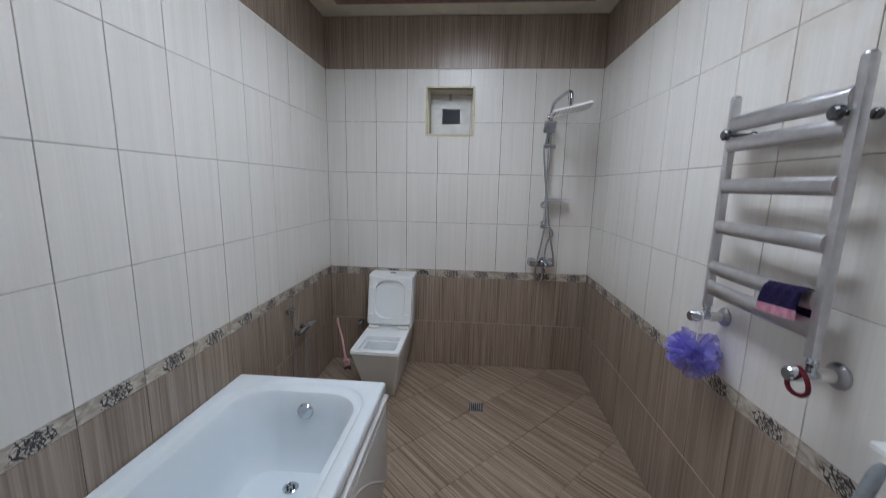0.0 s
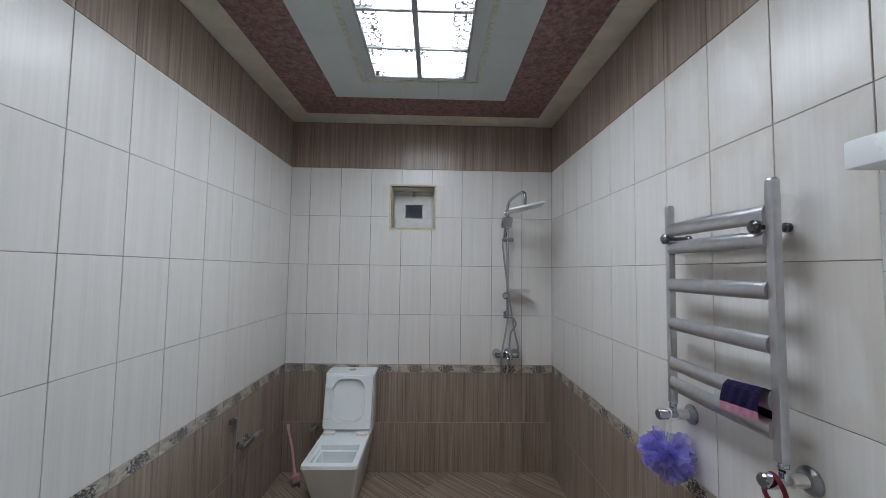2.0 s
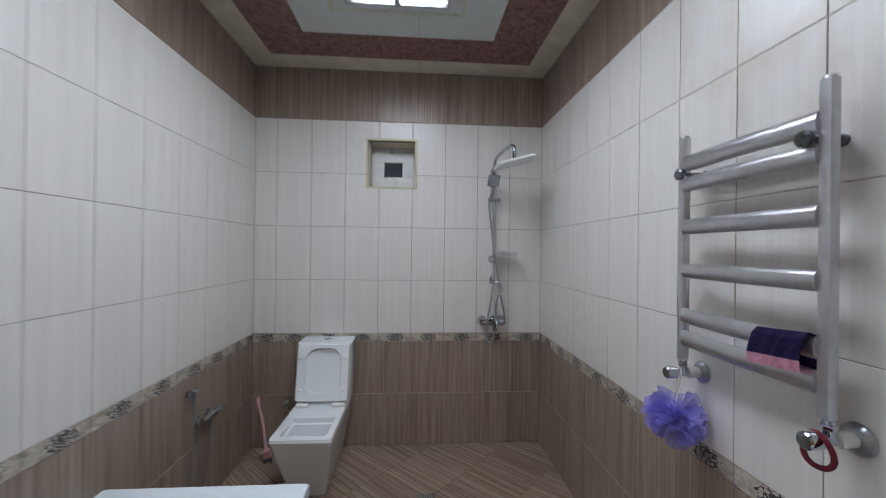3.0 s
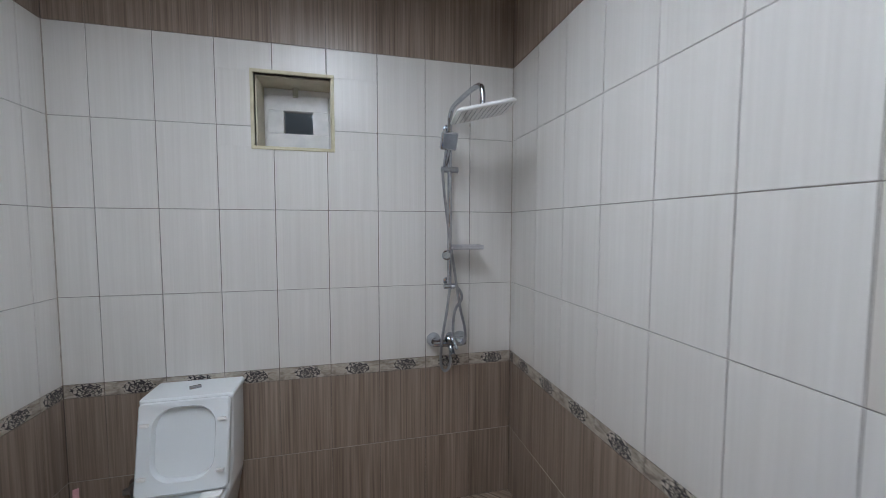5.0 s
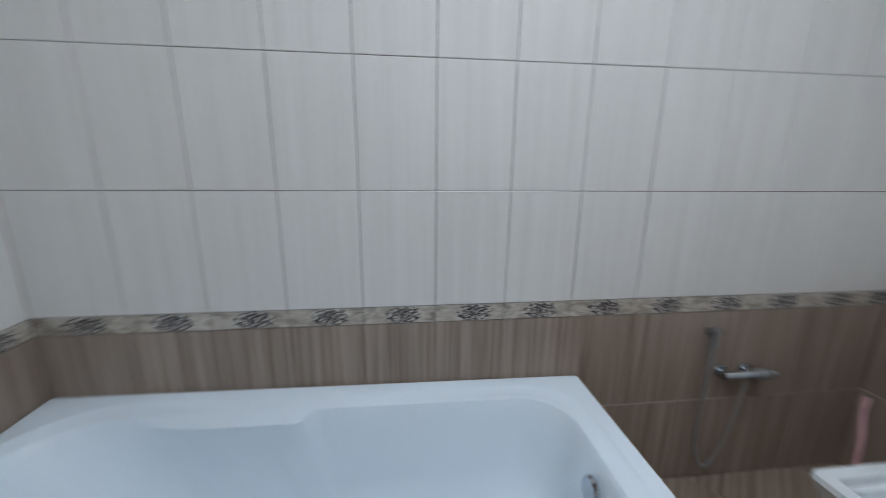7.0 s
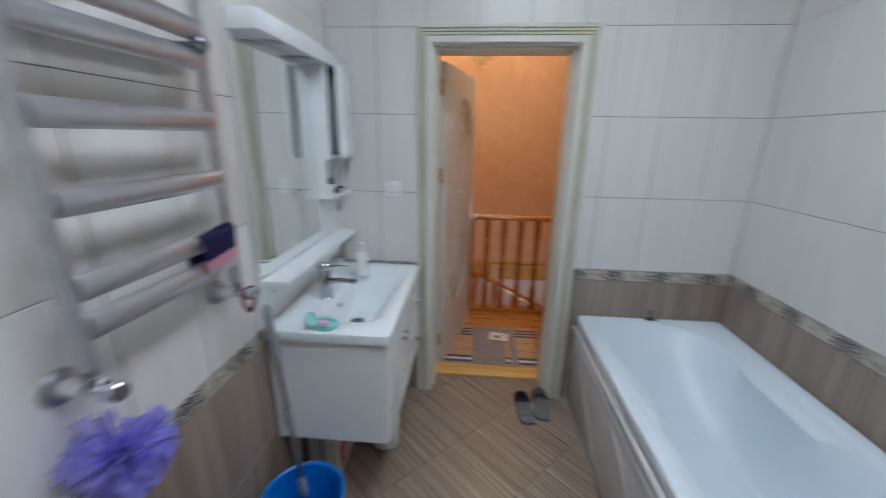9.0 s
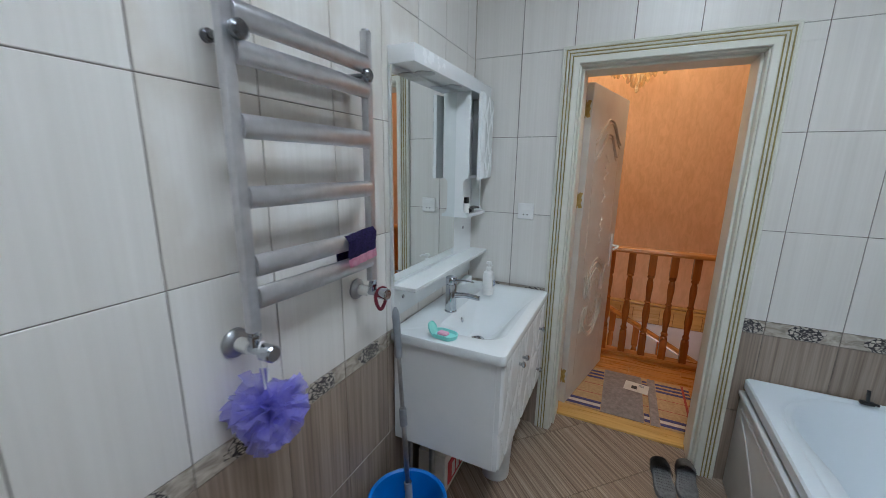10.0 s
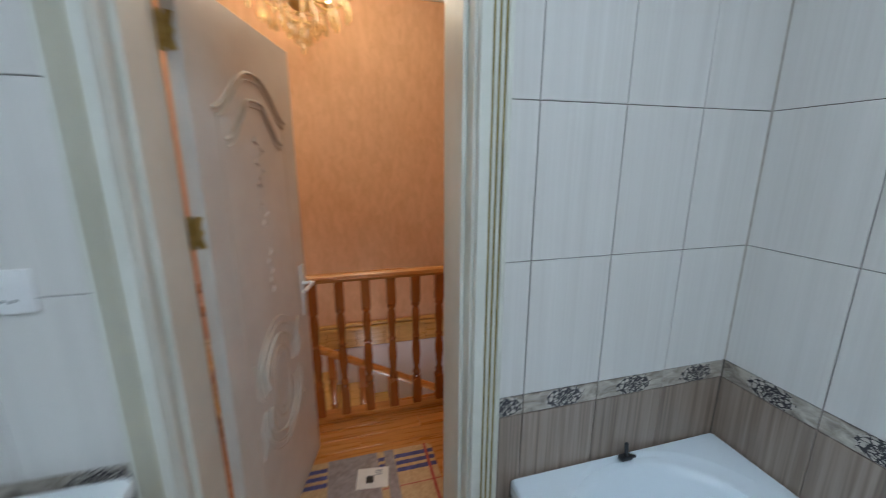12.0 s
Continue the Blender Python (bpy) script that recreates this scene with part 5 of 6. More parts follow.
# ---- the hall beyond the doorway ----
def hall():
    x0, x1 = -1.2, 3.0
    T = 0.15
    setting("wall_hall_back", fresh_box(x0, x1, HALL_BACK - T, HALL_BACK, -2.2, HALL_CEIL), [WALLPAPER], "peach wallpapered wall beyond the stairwell")
    setting("wall_hall_west", fresh_box(x0 - T, x0, HALL_BACK, YH - 0.004, -2.2, HALL_CEIL), WALLPAPER, "peach wallpapered hall wall")
    setting("wall_hall_east", fresh_box(x1, x1 + T, HALL_BACK, YH - 0.004, -2.2, HALL_CEIL), WALLPAPER, "peach wallpapered hall wall")
    bm = bmesh.new()
    a, b, top = DOOR
    box(bm, x0, a, YH - 0.03, YH - 0.004, -0.05, HALL_CEIL)
    box(bm, b, x1, YH - 0.03, YH - 0.004, -0.05, HALL_CEIL)
    box(bm, a, b, YH - 0.03, YH - 0.004, top, HALL_CEIL)
    setting("wall_hall_front", bm, WALLPAPER, "peach wallpapered hall side of the door wall")
    setting("ceiling_hall", fresh_box(x0, x1, HALL_BACK, YH, HALL_CEIL, HALL_CEIL + 0.1), TRIM_WHITE, "white hall ceiling")
    bm = bmesh.new()
    for k in range(3):
        box(bm, x0, x1, HALL_BACK, HALL_BACK + 0.03 + 0.02 * k, HALL_CEIL - 0.085 + 0.03 * k, HALL_CEIL - 0.06 + 0.03 * k, 0.006, 2)
    setting("trim_hall", bm, TRIM_WHITE, "stepped pale crown moulding", True)
    bm = bmesh.new()
    box(bm, x0, x1, HALL_BACK, HALL_BACK + 0.022, 0.125, 0.15, 0.006, 2)
    box(bm, x0, x1, HALL_BACK, HALL_BACK + 0.03, 0.085, 0.115, 0.006, 2)
    setting("trim_hall_dado", bm, PINE_PALE, "honey pine dado rail on the stairwell wall", True)
    band = setting("trim_hall_panel", fresh_box(x0, x1, HALL_BACK, HALL_BACK + 0.012, -0.075, 0.085), PINE_Z, "honey pine boarding above the stairwell")
    for k in range(34):
        u = x0 + k * 0.123
        part("board", fresh_box(u, u + 0.119, HALL_BACK + 0.012, HALL_BACK + 0.02, -0.07, 0.083, 0.002, 1), PINE_PALE, band)
    setting("wall_stairwell", fresh_box(x0, x1, HALL_BACK + 0.0005, HALL_BACK + 0.012, -2.2, -0.078), WHITE_WALL, "white painted stairwell wall")
    setting("floor_stairwell", fresh_box(x0, x1, HALL_BACK, -4.43, -2.3, -2.2), PINE_X, "wooden floor of the storey below")
    # landing
    floor = setting("floor_hall", fresh_box(x0, x1, -4.44, YH - 0.03, -0.25, -0.014), PINE_X, "varnished honey pine hall floor")
    k = 0
    y = -3.456
    while y > -4.43:
        lo = max(y - 0.088, -4.44)
        u = x0 - 0.35 * (k % 3)
        while u < x1:
            a2, b2 = max(u, x0), min(u + 1.3, x1)
            if b2 - a2 > 0.02:
                part("floor_board", fresh_box(a2 + 0.001, b2 - 0.001, lo + 0.001, y - 0.001, -0.014, 0.0, 0.0015, 1), PINE_X, floor)
            u += 1.3
        y -= 0.09
        k += 1
    st = setting("stairs", fresh_box(x0, -0.4, -5.30, -4.50, -2.2, -1.75), PINE_X, "wooden stairs going down behind the railing")
    for k in range(9):
        x, top = 0.15 + 0.26 * k, -0.83 + 0.14 * k
        part("riser", fresh_box(x + 0.02, x + 0.262, HALL_BACK + 0.014, -4.60, top - 0.34, top - 0.03), PINE_X, st)
        part("tread", fresh_box(x, x + 0.29, HALL_BACK + 0.014, -4.58, top - 0.03, top, 0.006, 2), PINE_PALE, st)


hall()


def railing():
    r = thing("railing", (0.9, -4.37, 0), "varnished pine landing railing with turned balusters", "railing")
    base = part("base_rail", fresh_box(-2.0, 2.0, -0.05, 0.045, 0.0, 0.032, 0.006, 2), PINE_X, r)
    prof = [(-0.032, 0), (-0.036, 0.015), (-0.030, 0.032), (-0.014, 0.042), (0.014, 0.042), (0.030, 0.032), (0.036, 0.015), (0.032, 0)]
    part("handrail", loft(bmesh.new(), [[Vector((x, u, 0.862 + v)) for u, v in prof] for x in (-2.0, 2.0)], True, True), PINE_X, r)

    def baluster():
        bm = bmesh.new()
        s = 0.025
        box(bm, -s, s, -s, s, 0.032, 0.20, 0.002, 1)
        box(bm, -s, s, -s, s, 0.70, 0.864, 0.002, 1)
        p = [(0.021, 0.20), (0.022, 0.21), (0.015, 0.222), (0.021, 0.232), (0.021, 0.242), (0.014, 0.256), (0.017, 0.30), (0.022, 0.36), (0.0215, 0.41), (0.017, 0.455), (0.014, 0.468), (0.021, 0.478), (0.014, 0.49), (0.016, 0.53), (0.020, 0.60), (0.0185, 0.645), (0.013, 0.668), (0.021, 0.678), (0.021, 0.688), (0.016, 0.70)]
        lathe(bm, [(r * 1.18, h) for r, h in p], 16)
        return bm

    me = to_mesh("baluster", baluster(), PINE_Z)
    for k in range(-5, 15):
        ob = new("baluster", me)
        ob.parent = r
        ob.location = (1.258 - 0.144 * k - 0.9, 0, 0)
    s = thing("stair_railing", (0.9, -4.74, 0), "pine stair handrail sloping down with turned balusters", "railing")
    zat = lambda x: 0.29 + 0.53 * (x - 0.355)
    loops = [[Vector((x, u, zat(x) - 0.04 + v)) for u, v in prof] for x in (-1.6, 1.1)]
    part("handrail", loft(bmesh.new(), loops, True, True), PINE_X, s)
    for k in range(12):
        x = 0.9 - 0.2 * k
        ob = new("baluster", me)
        ob.parent = s
        ob.location = (x, 0, zat(x) - 0.90)


railing()


def door_leaf():
    ang = math.degrees(math.atan2(-0.71, -0.175))
    leaf = tagged(new("door_1"), "open ivory door with carved ornament and brass hinges", kind="structure")
    leaf.matrix_basis = pose(1.452, -3.442, 0, 0, 0, ang)
    # local x runs along the leaf; the carved face looks along -y
    W, H = 0.725, 1.952
    part("panel", fresh_box(0.006, W, -0.020, 0.020, 0.012, H, 0.002, 1), DOOR_WHITE, leaf)
    f = -0.020

    def relief(points, r=0.007, closed=False):
        return tube(bmesh.new(), [(x, f, z) for x, z in points], r, 8, flat=0.5, closed=closed)

    def smooth2(points, steps=8):
        return [(p.x, p.z) for p in smooth_path([(x, 0, z) for x, z in points], steps)]

    mid = W / 2
    for k, d in enumerate((0.0, 0.022, 0.085, 0.105)):
        e = d * 0.55
        arch = smooth2([(0.11 + e, 1.655 - d), (0.145 + e, 1.668 - d), (0.19 + e * 0.7, 1.700 - d), (0.25 + e * 0.5, 1.752 - d), (mid - 0.05, 1.785 - d), (mid, 1.790 - d), (mid + 0.05, 1.785 - d), (W - 0.25 - e * 0.5, 1.752 - d), (W - 0.19 - e * 0.7, 1.700 - d), (W - 0.145 - e, 1.668 - d), (W - 0.11 - e, 1.655 - d)])
        part("carving", relief(arch, 0.010 if k % 2 == 0 else 0.006), CARVING, leaf)
    for x in (0.125, W - 0.125):
        part("carving", relief([(x, 0.88), (x, 1.645)], 0.0035), CARVING, leaf)
        part("carving", relief([(x, 0.16), (x, 0.56)], 0.0035), CARVING, leaf)
    # oval wreath with open scrolls above and below
    for (w, h, r) in ((0.085, 0.15, 0.008), (0.060, 0.115, 0.005)):
        oval = [(mid + w * math.cos(a), 0.64 + h * math.sin(a)) for a in [2 * math.pi * k / 32 for k in range(32)]]
        part("carving", relief(oval, r, True), CARVING, leaf)

    for v in (-1, 1):
        for k, (wide, tall, r) in enumerate(((0.118, 0.205, 0.008), (0.150, 0.245, 0.006), (0.168, 0.275, 0.004))):
            scroll = smooth2([(mid - wide, 0.64 + v * 0.035), (mid - wide * 1.06, 0.64 + v * tall * 0.55), (mid - wide * 0.62, 0.64 + v * tall * 0.86), (mid, 0.64 + v * tall), (mid + wide * 0.62, 0.64 + v * tall * 0.86), (mid + wide * 1.06, 0.64 + v * tall * 0.55), (mid + wide, 0.64 + v * 0.035)])
            part("carving", relief(scroll, r), CARVING, leaf)
        for s in (-1, 1):
            part("carving", relief(smooth2([(mid + s * 0.165, 0.64 + v * 0.02), (mid + s * 0.205, 0.64 + v * 0.07), (mid + s * 0.190, 0.64 + v * 0.14), (mid + s * 0.215, 0.64 + v * 0.19)]), 0.006), CARVING, leaf)
    # vine between arch and wreath, loosely budded
    bm = bmesh.new()
    for k in range(16):
        if k in (5, 9, 10):
            continue
        z = 1.56 - 0.036 * k
        s = 1 if k % 2 else -1
        w = 0.034 - 0.0015 * k
        tube(bm, [(mid, f, z), (mid + s * w, f - 0.002, z + 0.014), (mid + s * w * 0.5, f, z + 0.03)], [0.0025, 0.0055, 0.002], 6, flat=0.5)
    part("carving", bm, DOOR_WHITE, leaf)
    # lever handle on a long plate
    plate = part("handle_plate", fresh_box(W - 0.075, W - 0.035, f - 0.008, f + 0.001, 0.80, 1.04, 0.003, 2), WHITE_LACQUER, leaf, "white handle plate")
    bm = tube(bmesh.new(), smooth_path([(W - 0.055, f - 0.004, 0.955), (W - 0.055, f - 0.045, 0.955), (W - 0.09, f - 0.052, 0.955), (W - 0.165, f - 0.05, 0.95)]), 0.0085, 10)
    part("lever", bm, WHITE_LACQUER, plate)
    plate = part("handle_plate", fresh_box(W - 0.075, W - 0.035, 0.019, 0.028, 0.80, 1.04, 0.003, 2), WHITE_LACQUER, leaf, "white handle plate")
    bm = tube(bmesh.new(), smooth_path([(W - 0.055, 0.024, 0.955), (W - 0.055, 0.065, 0.955), (W - 0.09, 0.072, 0.955), (W - 0.165, 0.07, 0.95)]), 0.0085, 10)
    part("lever", bm, WHITE_LACQUER, plate)
    part("lock_plate", fresh_box(W - 0.001, W + 0.003, -0.011, 0.011, 0.84, 1.02, 0.001, 1), WHITE_LACQUER, leaf)
    # butterfly hinges
    for z in (1.815, 1.318, 0.20):
        bm = solid_loop([(0.0, -0.034), (0.008, -0.046), (0.026, -0.042), (0.017, -0.014), (0.024, 0.0), (0.017, 0.014), (0.026, 0.042), (0.008, 0.046), (0.0, 0.034), (-0.008, 0.046), (-0.026, 0.042), (-0.017, 0.014), (-0.024, 0.0), (-0.017, -0.014), (-0.026, -0.042), (-0.008, -0.046)], 0.0, 0.003)
        bmesh.ops.transform(bm, matrix=pose(0.003, 0.012, z, 0, 0, -90), verts=bm.verts)
        tube(bm, [(0.001, 0.018, z - 0.046), (0.001, 0.018, z + 0.046)], 0.0055, 8)
        part("hinge", bm, GOLD, leaf, "brass butterfly hinge")


door_leaf()


def door_mat():
    m = thing("door_mat", (1.07, -3.742, 0.001), "tan and grey checked door mat on wooden floor", "door mat")
    hx, hy = 0.39, 0.278
    base = loft(bmesh.new(), [rounded_loop(-hx, hx, -hy, hy, (0.03,) * 4, z, 5) for z in (0.0, 0.007)], True, True)
    part("carpet", base, MAT_TAN, m)

    def strip(a, b, c, d, material, z=0.0078):
        part("stripe", fresh_box(a, b, c, d, 0.004, z, 0.001, 1), material, m)

    strip(-0.10, 0.145, -hy, hy, MAT_GREY, 0.009)
    strip(-0.185, -0.135, -hy, hy, MAT_GREY, 0.009)
    for y in (-0.225, -0.18, -0.135):
        for a, b in ((0.147, hx), (-0.133, -0.102), (-hx, -0.187)):
            strip(a, b, y - 0.013, y + 0.013, MAT_BLUE)
    for y, c in ((0.185, MAT_BLUE), (0.215, MAT_WHITE), (0.245, MAT_BLUE)):
        for a, b in ((0.147, hx), (-0.133, -0.102), (-hx, -0.187)):
            strip(a, b, y - 0.014, y + 0.014, c)
    for y in (-0.04, 0.085):
        for a, b in ((0.147, hx), (-0.133, -0.102), (-hx, -0.187)):
            strip(a, b, y - 0.003, y + 0.003, MAT_RED)
    strip(-hx + 0.03, -hx + 0.045, -hy, hy, MAT_RED, 0.0084)
    c = thing("card_label", (1.005, -3.86, 0.0106), "white card label lying on the door mat", "label", turn=-8)
    part("card", fresh_box(-0.075, 0.075, -0.06, 0.06, 0, 0.001), PAPER, c)
    part("emblem", fresh_box(-0.005, 0.03, -0.012, 0.03, 0.001, 0.0018, 0.0), BLACK, c, "small black emblem")
    for k in range(3):
        part("text_bar", fresh_box(-0.045, -0.012, -0.045 + 0.012 * k, -0.039 + 0.012 * k, 0.001, 0.0018), GREY_PLASTIC, c)


door_mat()


def chandelier():
    c = thing("chandelier", (1.227, -4.815, 0), "gilt chandelier hung with amber crystal drops", "chandelier")
    z0 = 2.40
    part("rod", tube(bmesh.new(), [(0, 0, z0), (0, 0, HALL_CEIL)], 0.008, 8), GOLD, c)
    part("ceiling_rose", lathe(bmesh.new(), [(0.06, 0), (0.055, -0.02), (0.02, -0.035)], 20, (0, 0, HALL_CEIL)), GOLD, c)
    part("bowl", lathe(bmesh.new(), [(0.015, z0 - 0.07), (0.05, z0 - 0.055), (0.075, z0 - 0.02), (0.07, z0 + 0.015), (0.03, z0 + 0.04), (0.015, z0 + 0.08)], 24), GOLD, c)
    rng = random.Random(11)
    drop = lathe(bmesh.new(), [(0.002, 0.0), (0.004, -0.014), (0.012, -0.060), (0.0155, -0.082), (0.010, -0.104), (0.001, -0.112)], 8)
    drop_me = to_mesh("crystal_drop", drop, CRYSTAL, False)
    for k in range(8):
        a = 2 * math.pi * k / 8 + 0.2
        u = Vector((math.cos(a), math.sin(a), 0))
        arm = part("arm", tube(bmesh.new(), smooth_path([u * 0.05 + Vector((0, 0, z0)), u * 0.14 + Vector((0, 0, z0 - 0.04)), u * 0.23 + Vector((0, 0, z0 + 0.0)), u * 0.27 + Vector((0, 0, z0 + 0.05))]), 0.006, 8), GOLD, c)
        part("cup", lathe(bmesh.new(), [(0.01, 0.03), (0.03, 0.045), (0.034, 0.055), (0.012, 0.06)], 14, u * 0.27 + Vector((0, 0, z0))), GOLD, arm)
        part("bulb", lathe(bmesh.new(), [(0.008, 0.06), (0.014, 0.085), (0.010, 0.115), (0.002, 0.13)], 12, u * 0.27 + Vector((0, 0, z0))), BULB_GLOW, arm, "lit candle bulb")
        for rr, dz in ((0.27, 0.03), (0.20, -0.03)):
            for off in (-0.1, 0.12):
                b = a + off
                ob = new("crystal_drop", drop_me)
                ob.parent = c
                ob.location = (rr * math.cos(b), rr * math.sin(b), z0 + dz - 0.012 * rng.random())
    for ring, n, dz in ((0.11, 9, -0.055), (0.075, 7, -0.10), (0.04, 5, -0.135), (0.0, 1, -0.18)):
        for k in range(n):
            a = 2 * math.pi * k / n + ring * 9
            ob = new("crystal_drop", drop_me)
            ob.parent = c
            ob.location = (ring * math.cos(a), ring * math.sin(a), z0 + dz)
    bm = bmesh.new()
    for ring, dz in ((0.11, -0.055), (0.075, -0.10), (0.04, -0.135)):
        tube(bm, [(ring * math.cos(a), ring * math.sin(a), z0 + dz + 0.002) for a in [2 * math.pi * k / 20 for k in range(20)]], 0.0025, 5, closed=True)
    for k in range(4):
        a = k * math.pi / 2
        tube(bm, [(0.06 * math.cos(a), 0.06 * math.sin(a), z0 - 0.04), (0.11 * math.cos(a), 0.11 * math.sin(a), z0 - 0.055), (0.075 * math.cos(a), 0.075 * math.sin(a), z0 - 0.10), (0.04 * math.cos(a), 0.04 * math.sin(a), z0 - 0.135), (0, 0, z0 - 0.178)], 0.002, 5)
    part("drop_frame", bm, GOLD, c)
    for k in range(2):
        lamp = bpy.data.lights.new("chandelier_light", "POINT")
        lamp.energy, lamp.color, lamp.shadow_soft_size = HALL_WATTS / 2, (1.0, 0.84, 0.65), 0.16
        ob = new("chandelier_light", lamp)
        ob.location = (1.227 + (0.36 if k else -0.36), -4.815 + 0.36, z0 + 0.03)


chandelier()

# unseen lamp under the landing, added to brighten the white stairwell wall
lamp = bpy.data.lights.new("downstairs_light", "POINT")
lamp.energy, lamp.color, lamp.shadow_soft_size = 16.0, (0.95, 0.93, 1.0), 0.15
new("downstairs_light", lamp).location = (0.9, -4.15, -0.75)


# ---- tiles, piece by piece ----
TILE_MESHES = {}


def tile_mesh(w, h, material):
    key = (round(w, 4), round(h, 4), material.name)
    if key not in TILE_MESHES:
        bm = bmesh.new()
        a, b, e = w / 2, h / 2, 0.0016
        back = [bm.verts.new((x, 0.006, z)) for x, z in ((-a, -b), (a, -b), (a, b), (-a, b))]
        lip = [bm.verts.new((x, 0.001, z)) for x, z in ((-a, -b), (a, -b), (a, b), (-a, b))]
        face = [bm.verts.new((x, 0.0, z)) for x, z in ((-a + e, -b + e), (a - e, -b + e), (a - e, b - e), (-a + e, b - e))]
        for p, q in ((back, lip), (lip, face)):
            for j in range(4):
                bm.faces.new((p[j], p[(j + 1) % 4], q[(j + 1) % 4], q[j]))
        bm.faces.new(face)
        TILE_MESHES[key] = to_mesh("tile", bm, material, False)
    return TILE_MESHES[key]


def cuts(start, end, first):
    """Joint places from start to end: the first full joint, then every 0.252 m."""
    out, u = [start], first
    while u < end - 0.006:
        if u > start + 0.03:
            out.append(u)
        u += 0.252
    return out + [end]


def lay(wall, origin, along, joints, holes=()):
    """Tiles on one wall. origin + along * u is a place on its face; holes are (u0, u1, z0, z1)."""
    along = Vector(along)
    inward = Vector((0, 0, 1)).cross(along)
    turn = Matrix((along, inward, (0, 0, 1))).transposed().to_4x4()
    rng = random.Random(len(joints))
    for r, (z0, z1) in enumerate(ROWS):
        material = TILE_BORDER if r == 2 else TILE_WHITE if 3 <= r <= 6 else TILE_BROWN
        for u0, u1 in zip(joints, joints[1:]):
            pieces = [(u0, u1, z0, z1)]
            for h in holes:
                cut = []
                for a, b, c, d in pieces:
                    if h[0] >= b or h[1] <= a or h[2] >= d or h[3] <= c:
                        cut.append((a, b, c, d))
                        continue
                    lo, hi = max(c, h[2]), min(d, h[3])
                    if a < h[0]:
                        cut.append((a, h[0], lo, hi))
                    if b > h[1]:
                        cut.append((h[1], b, lo, hi))
                    if c < h[2]:
                        cut.append((a, b, c, h[2]))
                    if d > h[3]:
                        cut.append((a, b, h[3], d))
                pieces = cut
            for a, b, c, d in pieces:
                g = 0.0011 if r in (0, 1, 7) else 0.0016
                if b - a < 0.012 or d - c < 0.012:
                    continue
                damp = wall is WALL_E and r in (4, 5, 6) and 1.3 < a < 2.4
                ob = new("tile", tile_mesh(b - a - 2 * g, d - c, TILE_STAINED if damp else material))
                p = Vector(origin) + along * ((a + b) / 2)
                ob.matrix_basis = Matrix.Translation((p.x, p.y, (c + d) / 2)) @ turn @ pose(0, rng.uniform(0, 0.0006), 0, rng.gauss(0, 0.05), 0, rng.gauss(0, 0.07))
                ob.parent = wall


# local y of a tile runs into its wall, so each wall is walked with the room on the right hand
lay(WALL_N, (XL, YF, 0), (1, 0, 0), cuts(0, XR - XL, -XL), ((WIN[0] - XL - 0.004, WIN[1] - XL + 0.004, WIN[2] - 0.004, WIN[3] + 0.004),))
lay(WALL_W, (XL, YD, 0), (0, 1, 0), cuts(0, YF - YD, (-0.126 - 12 * 0.252) - YD))
lay(WALL_E, (XR, YF, 0), (0, -1, 0), cuts(0, YF - YD, 0.039))
DW = (DOOR[0] - 0.004 - XL, DOOR[1] + 0.004 - XL, -1.0, DOOR[2] + 0.004)
joints_south = [XR - XL - u for u in (0.0, 0.252, 0.504, 0.756, 1.008, 1.260)][::-1]
joints_south = [0.0, 0.252, 0.504, 0.756] + [u for u in joints_south if u > 0.85]
lay(WALL_S, (XR, YD, 0), (-1, 0, 0), sorted(XR - XL - u for u in joints_south), ((XR - XL - DW[1], XR - XL - DW[0], DW[2], DW[3]),))


for wall, q in ((WALL_N, (XL, XR, YF - 0.0003, YF + 0.003)), (WALL_W, (XL - 0.003, XL + 0.0003, YD, YF)), (WALL_E, (XR - 0.0003, XR + 0.003, YD, YF))):
    part("grout_line", fresh_box(*q, 0.3882, 0.3908), LIGHT_GROUT, wall)

for wall, x, y in ((WALL_N, XL, YF), (WALL_N, XR, YF), (WALL_S, XL, YD), (WALL_S, XR, YD)):
    e, f = (0.003 if x == XL else -0.003), (-0.003 if y == YF else 0.003)
    part("corner_joint", fresh_box(min(x - e, x + e), max(x - e, x + e), min(y - f, y + f), max(y - f, y + f), 0.851, 2.457), LIGHT_GROUT, wall)


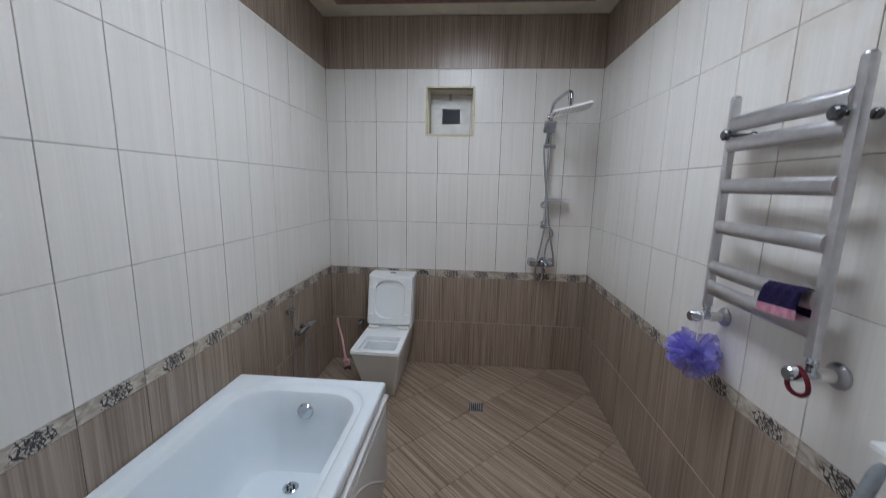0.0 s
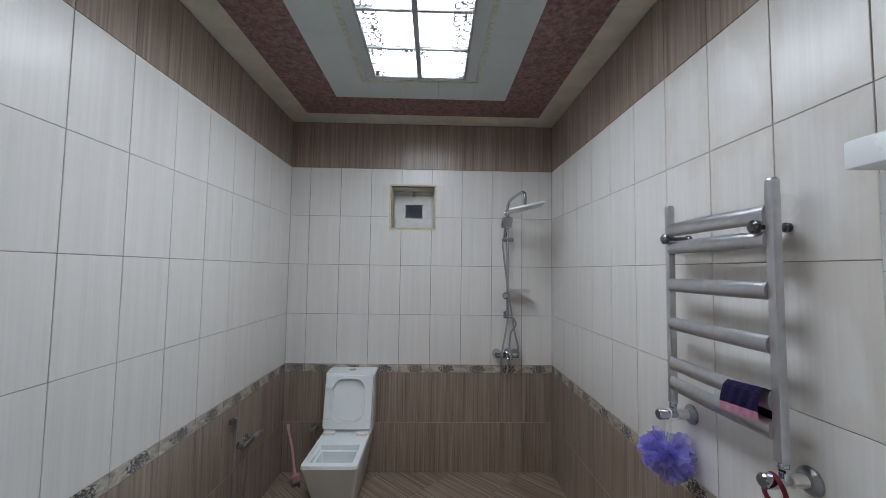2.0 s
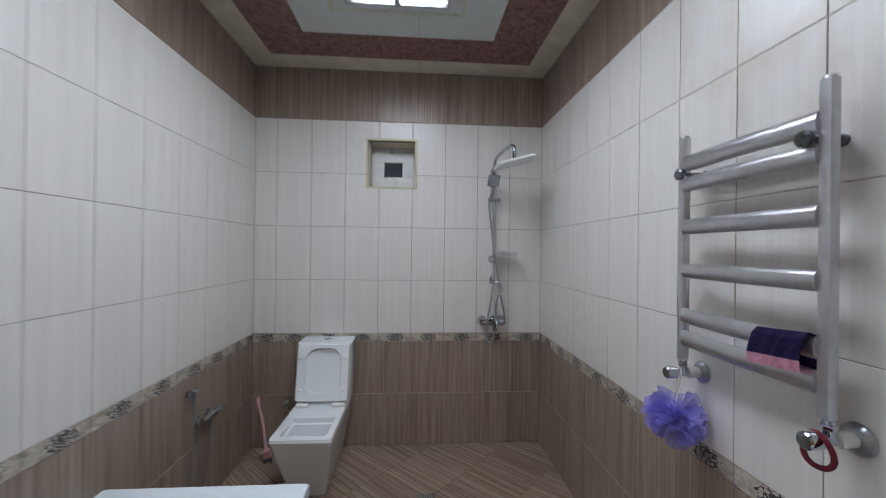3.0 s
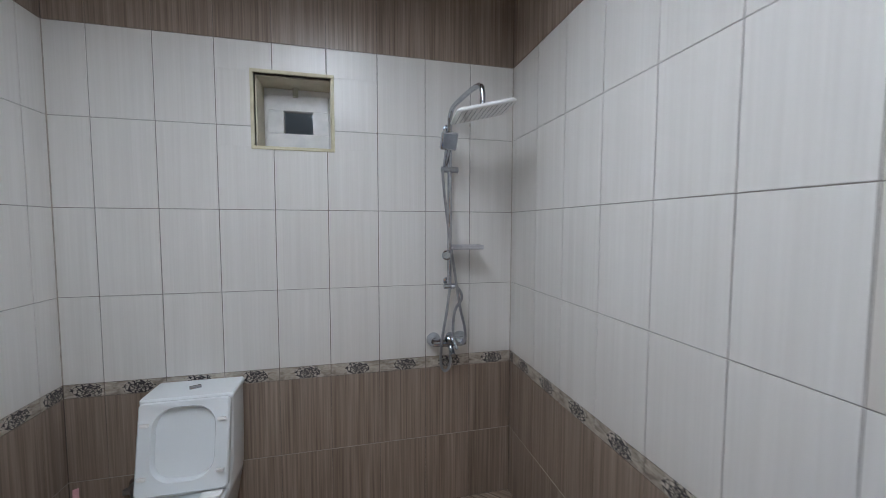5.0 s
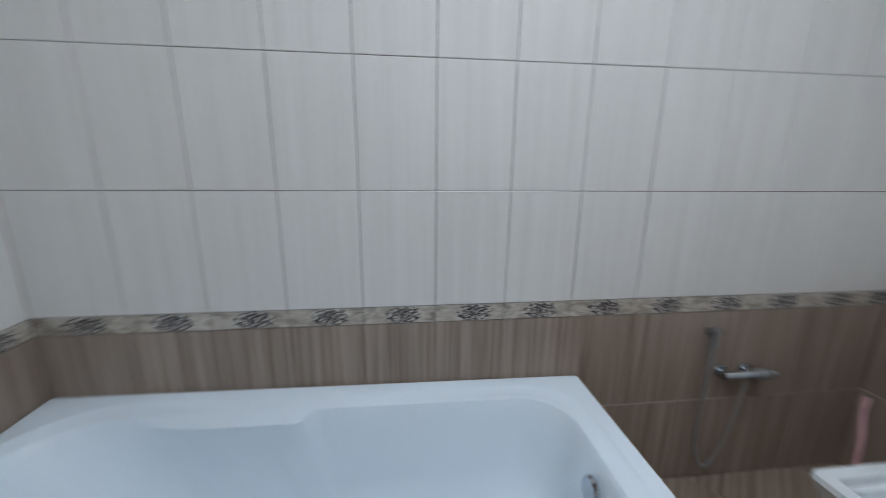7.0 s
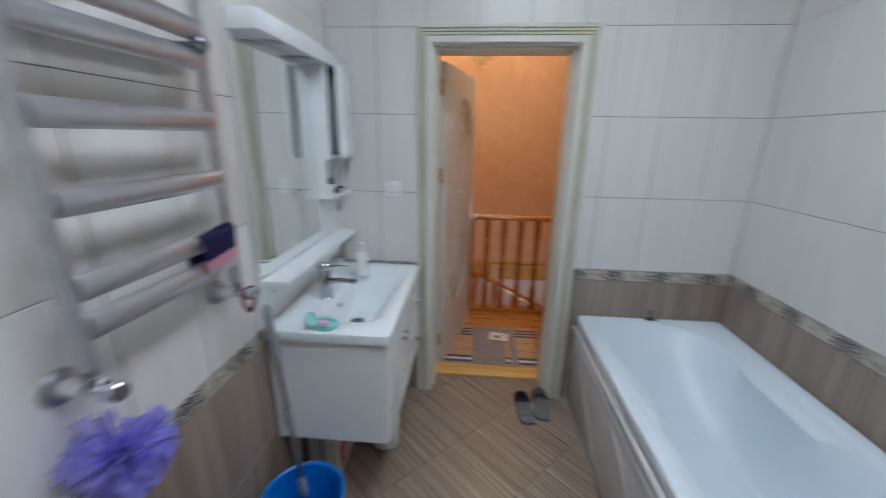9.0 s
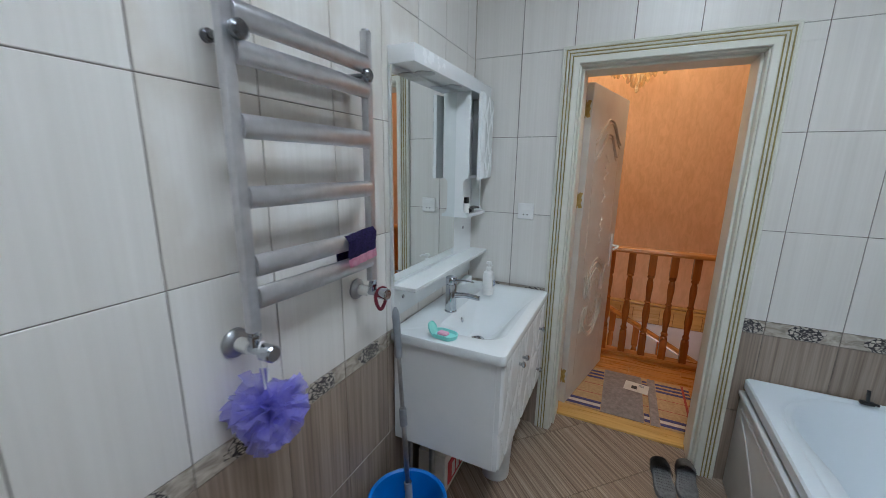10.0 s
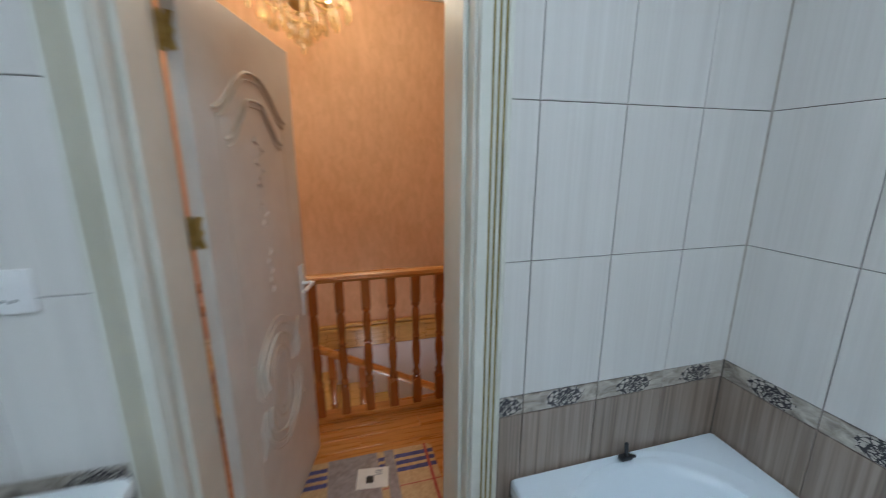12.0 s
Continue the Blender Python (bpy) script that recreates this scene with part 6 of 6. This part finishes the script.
def floor():
    base = setting("floor", fresh_box(XL - 0.1, XR + 0.1, YH + 0.0, 0.1, -0.12, -0.004), GROUT, "diagonal striped wood-look floor tiles")
    c = math.sqrt(0.5)
    U0, V0, S = 1.255, 0.535, 0.401
    x0, x1, y0, y1 = XL + 0.001, XR - 0.001, -3.33, YF - 0.001

    def clip(poly, nx, ny, d):
        out = []
        for p, q in zip(poly, poly[1:] + poly[:1]):
            a, b = p[0] * nx + p[1] * ny - d, q[0] * nx + q[1] * ny - d
            if a <= 0:
                out.append(p)
            if a * b < 0:
                t = a / (a - b)
                out.append((p[0] + (q[0] - p[0]) * t, p[1] + (q[1] - p[1]) * t))
        return out

    whole = None
    g = 0.0013
    for i in range(-6, 12):
        for j in range(-12, 8):
            u, v = U0 + S * i, V0 + S * j
            cx, cy = (u + v + S) * c, (v - u) * c
            # stripes run along u = (x - y) / sqrt 2
            quad = [((a + b) * c, (b - a) * c) for a, b in ((u + g, v + g), (u + S - g, v + g), (u + S - g, v + S - g), (u + g, v + S - g))]
            poly = quad
            for n in ((1, 0, x1), (-1, 0, -x0), (0, 1, y1), (0, -1, -y0)):
                poly = clip(poly, *n)
                if len(poly) < 3:
                    break
            if len(poly) < 3:
                continue
            mx, my = (2 * u + S) / 2, (2 * v + S) / 2
            m = Matrix.Translation(((mx + my) * c, (my - mx) * c, 0)) @ Matrix.Rotation(radians(-45), 4, "Z")
            inv = m.inverted()
            full = len(poly) == 4 and all(abs(p[0] - q[0]) + abs(p[1] - q[1]) < 1e-6 for p, q in zip(sorted(poly), sorted(quad)))
            if full and whole:
                me = whole
            else:
                bm = bmesh.new()
                loc = [inv @ Vector((p[0], p[1], 0)) for p in poly]
                k = len(loc)
                low = [bm.verts.new((p.x, p.y, -0.006)) for p in loc]
                high = [bm.verts.new((p.x, p.y, 0.0)) for p in loc]
                for q in range(k):
                    bm.faces.new((low[q], low[(q + 1) % k], high[(q + 1) % k], high[q]))
                bm.faces.new(high)
                me = to_mesh("floor_tile", bm, TILE_FLOOR, False)
                if full:
                    whole = me
            ob = new("floor_tile", me)
            ob.matrix_basis = m
            ob.parent = base


floor()
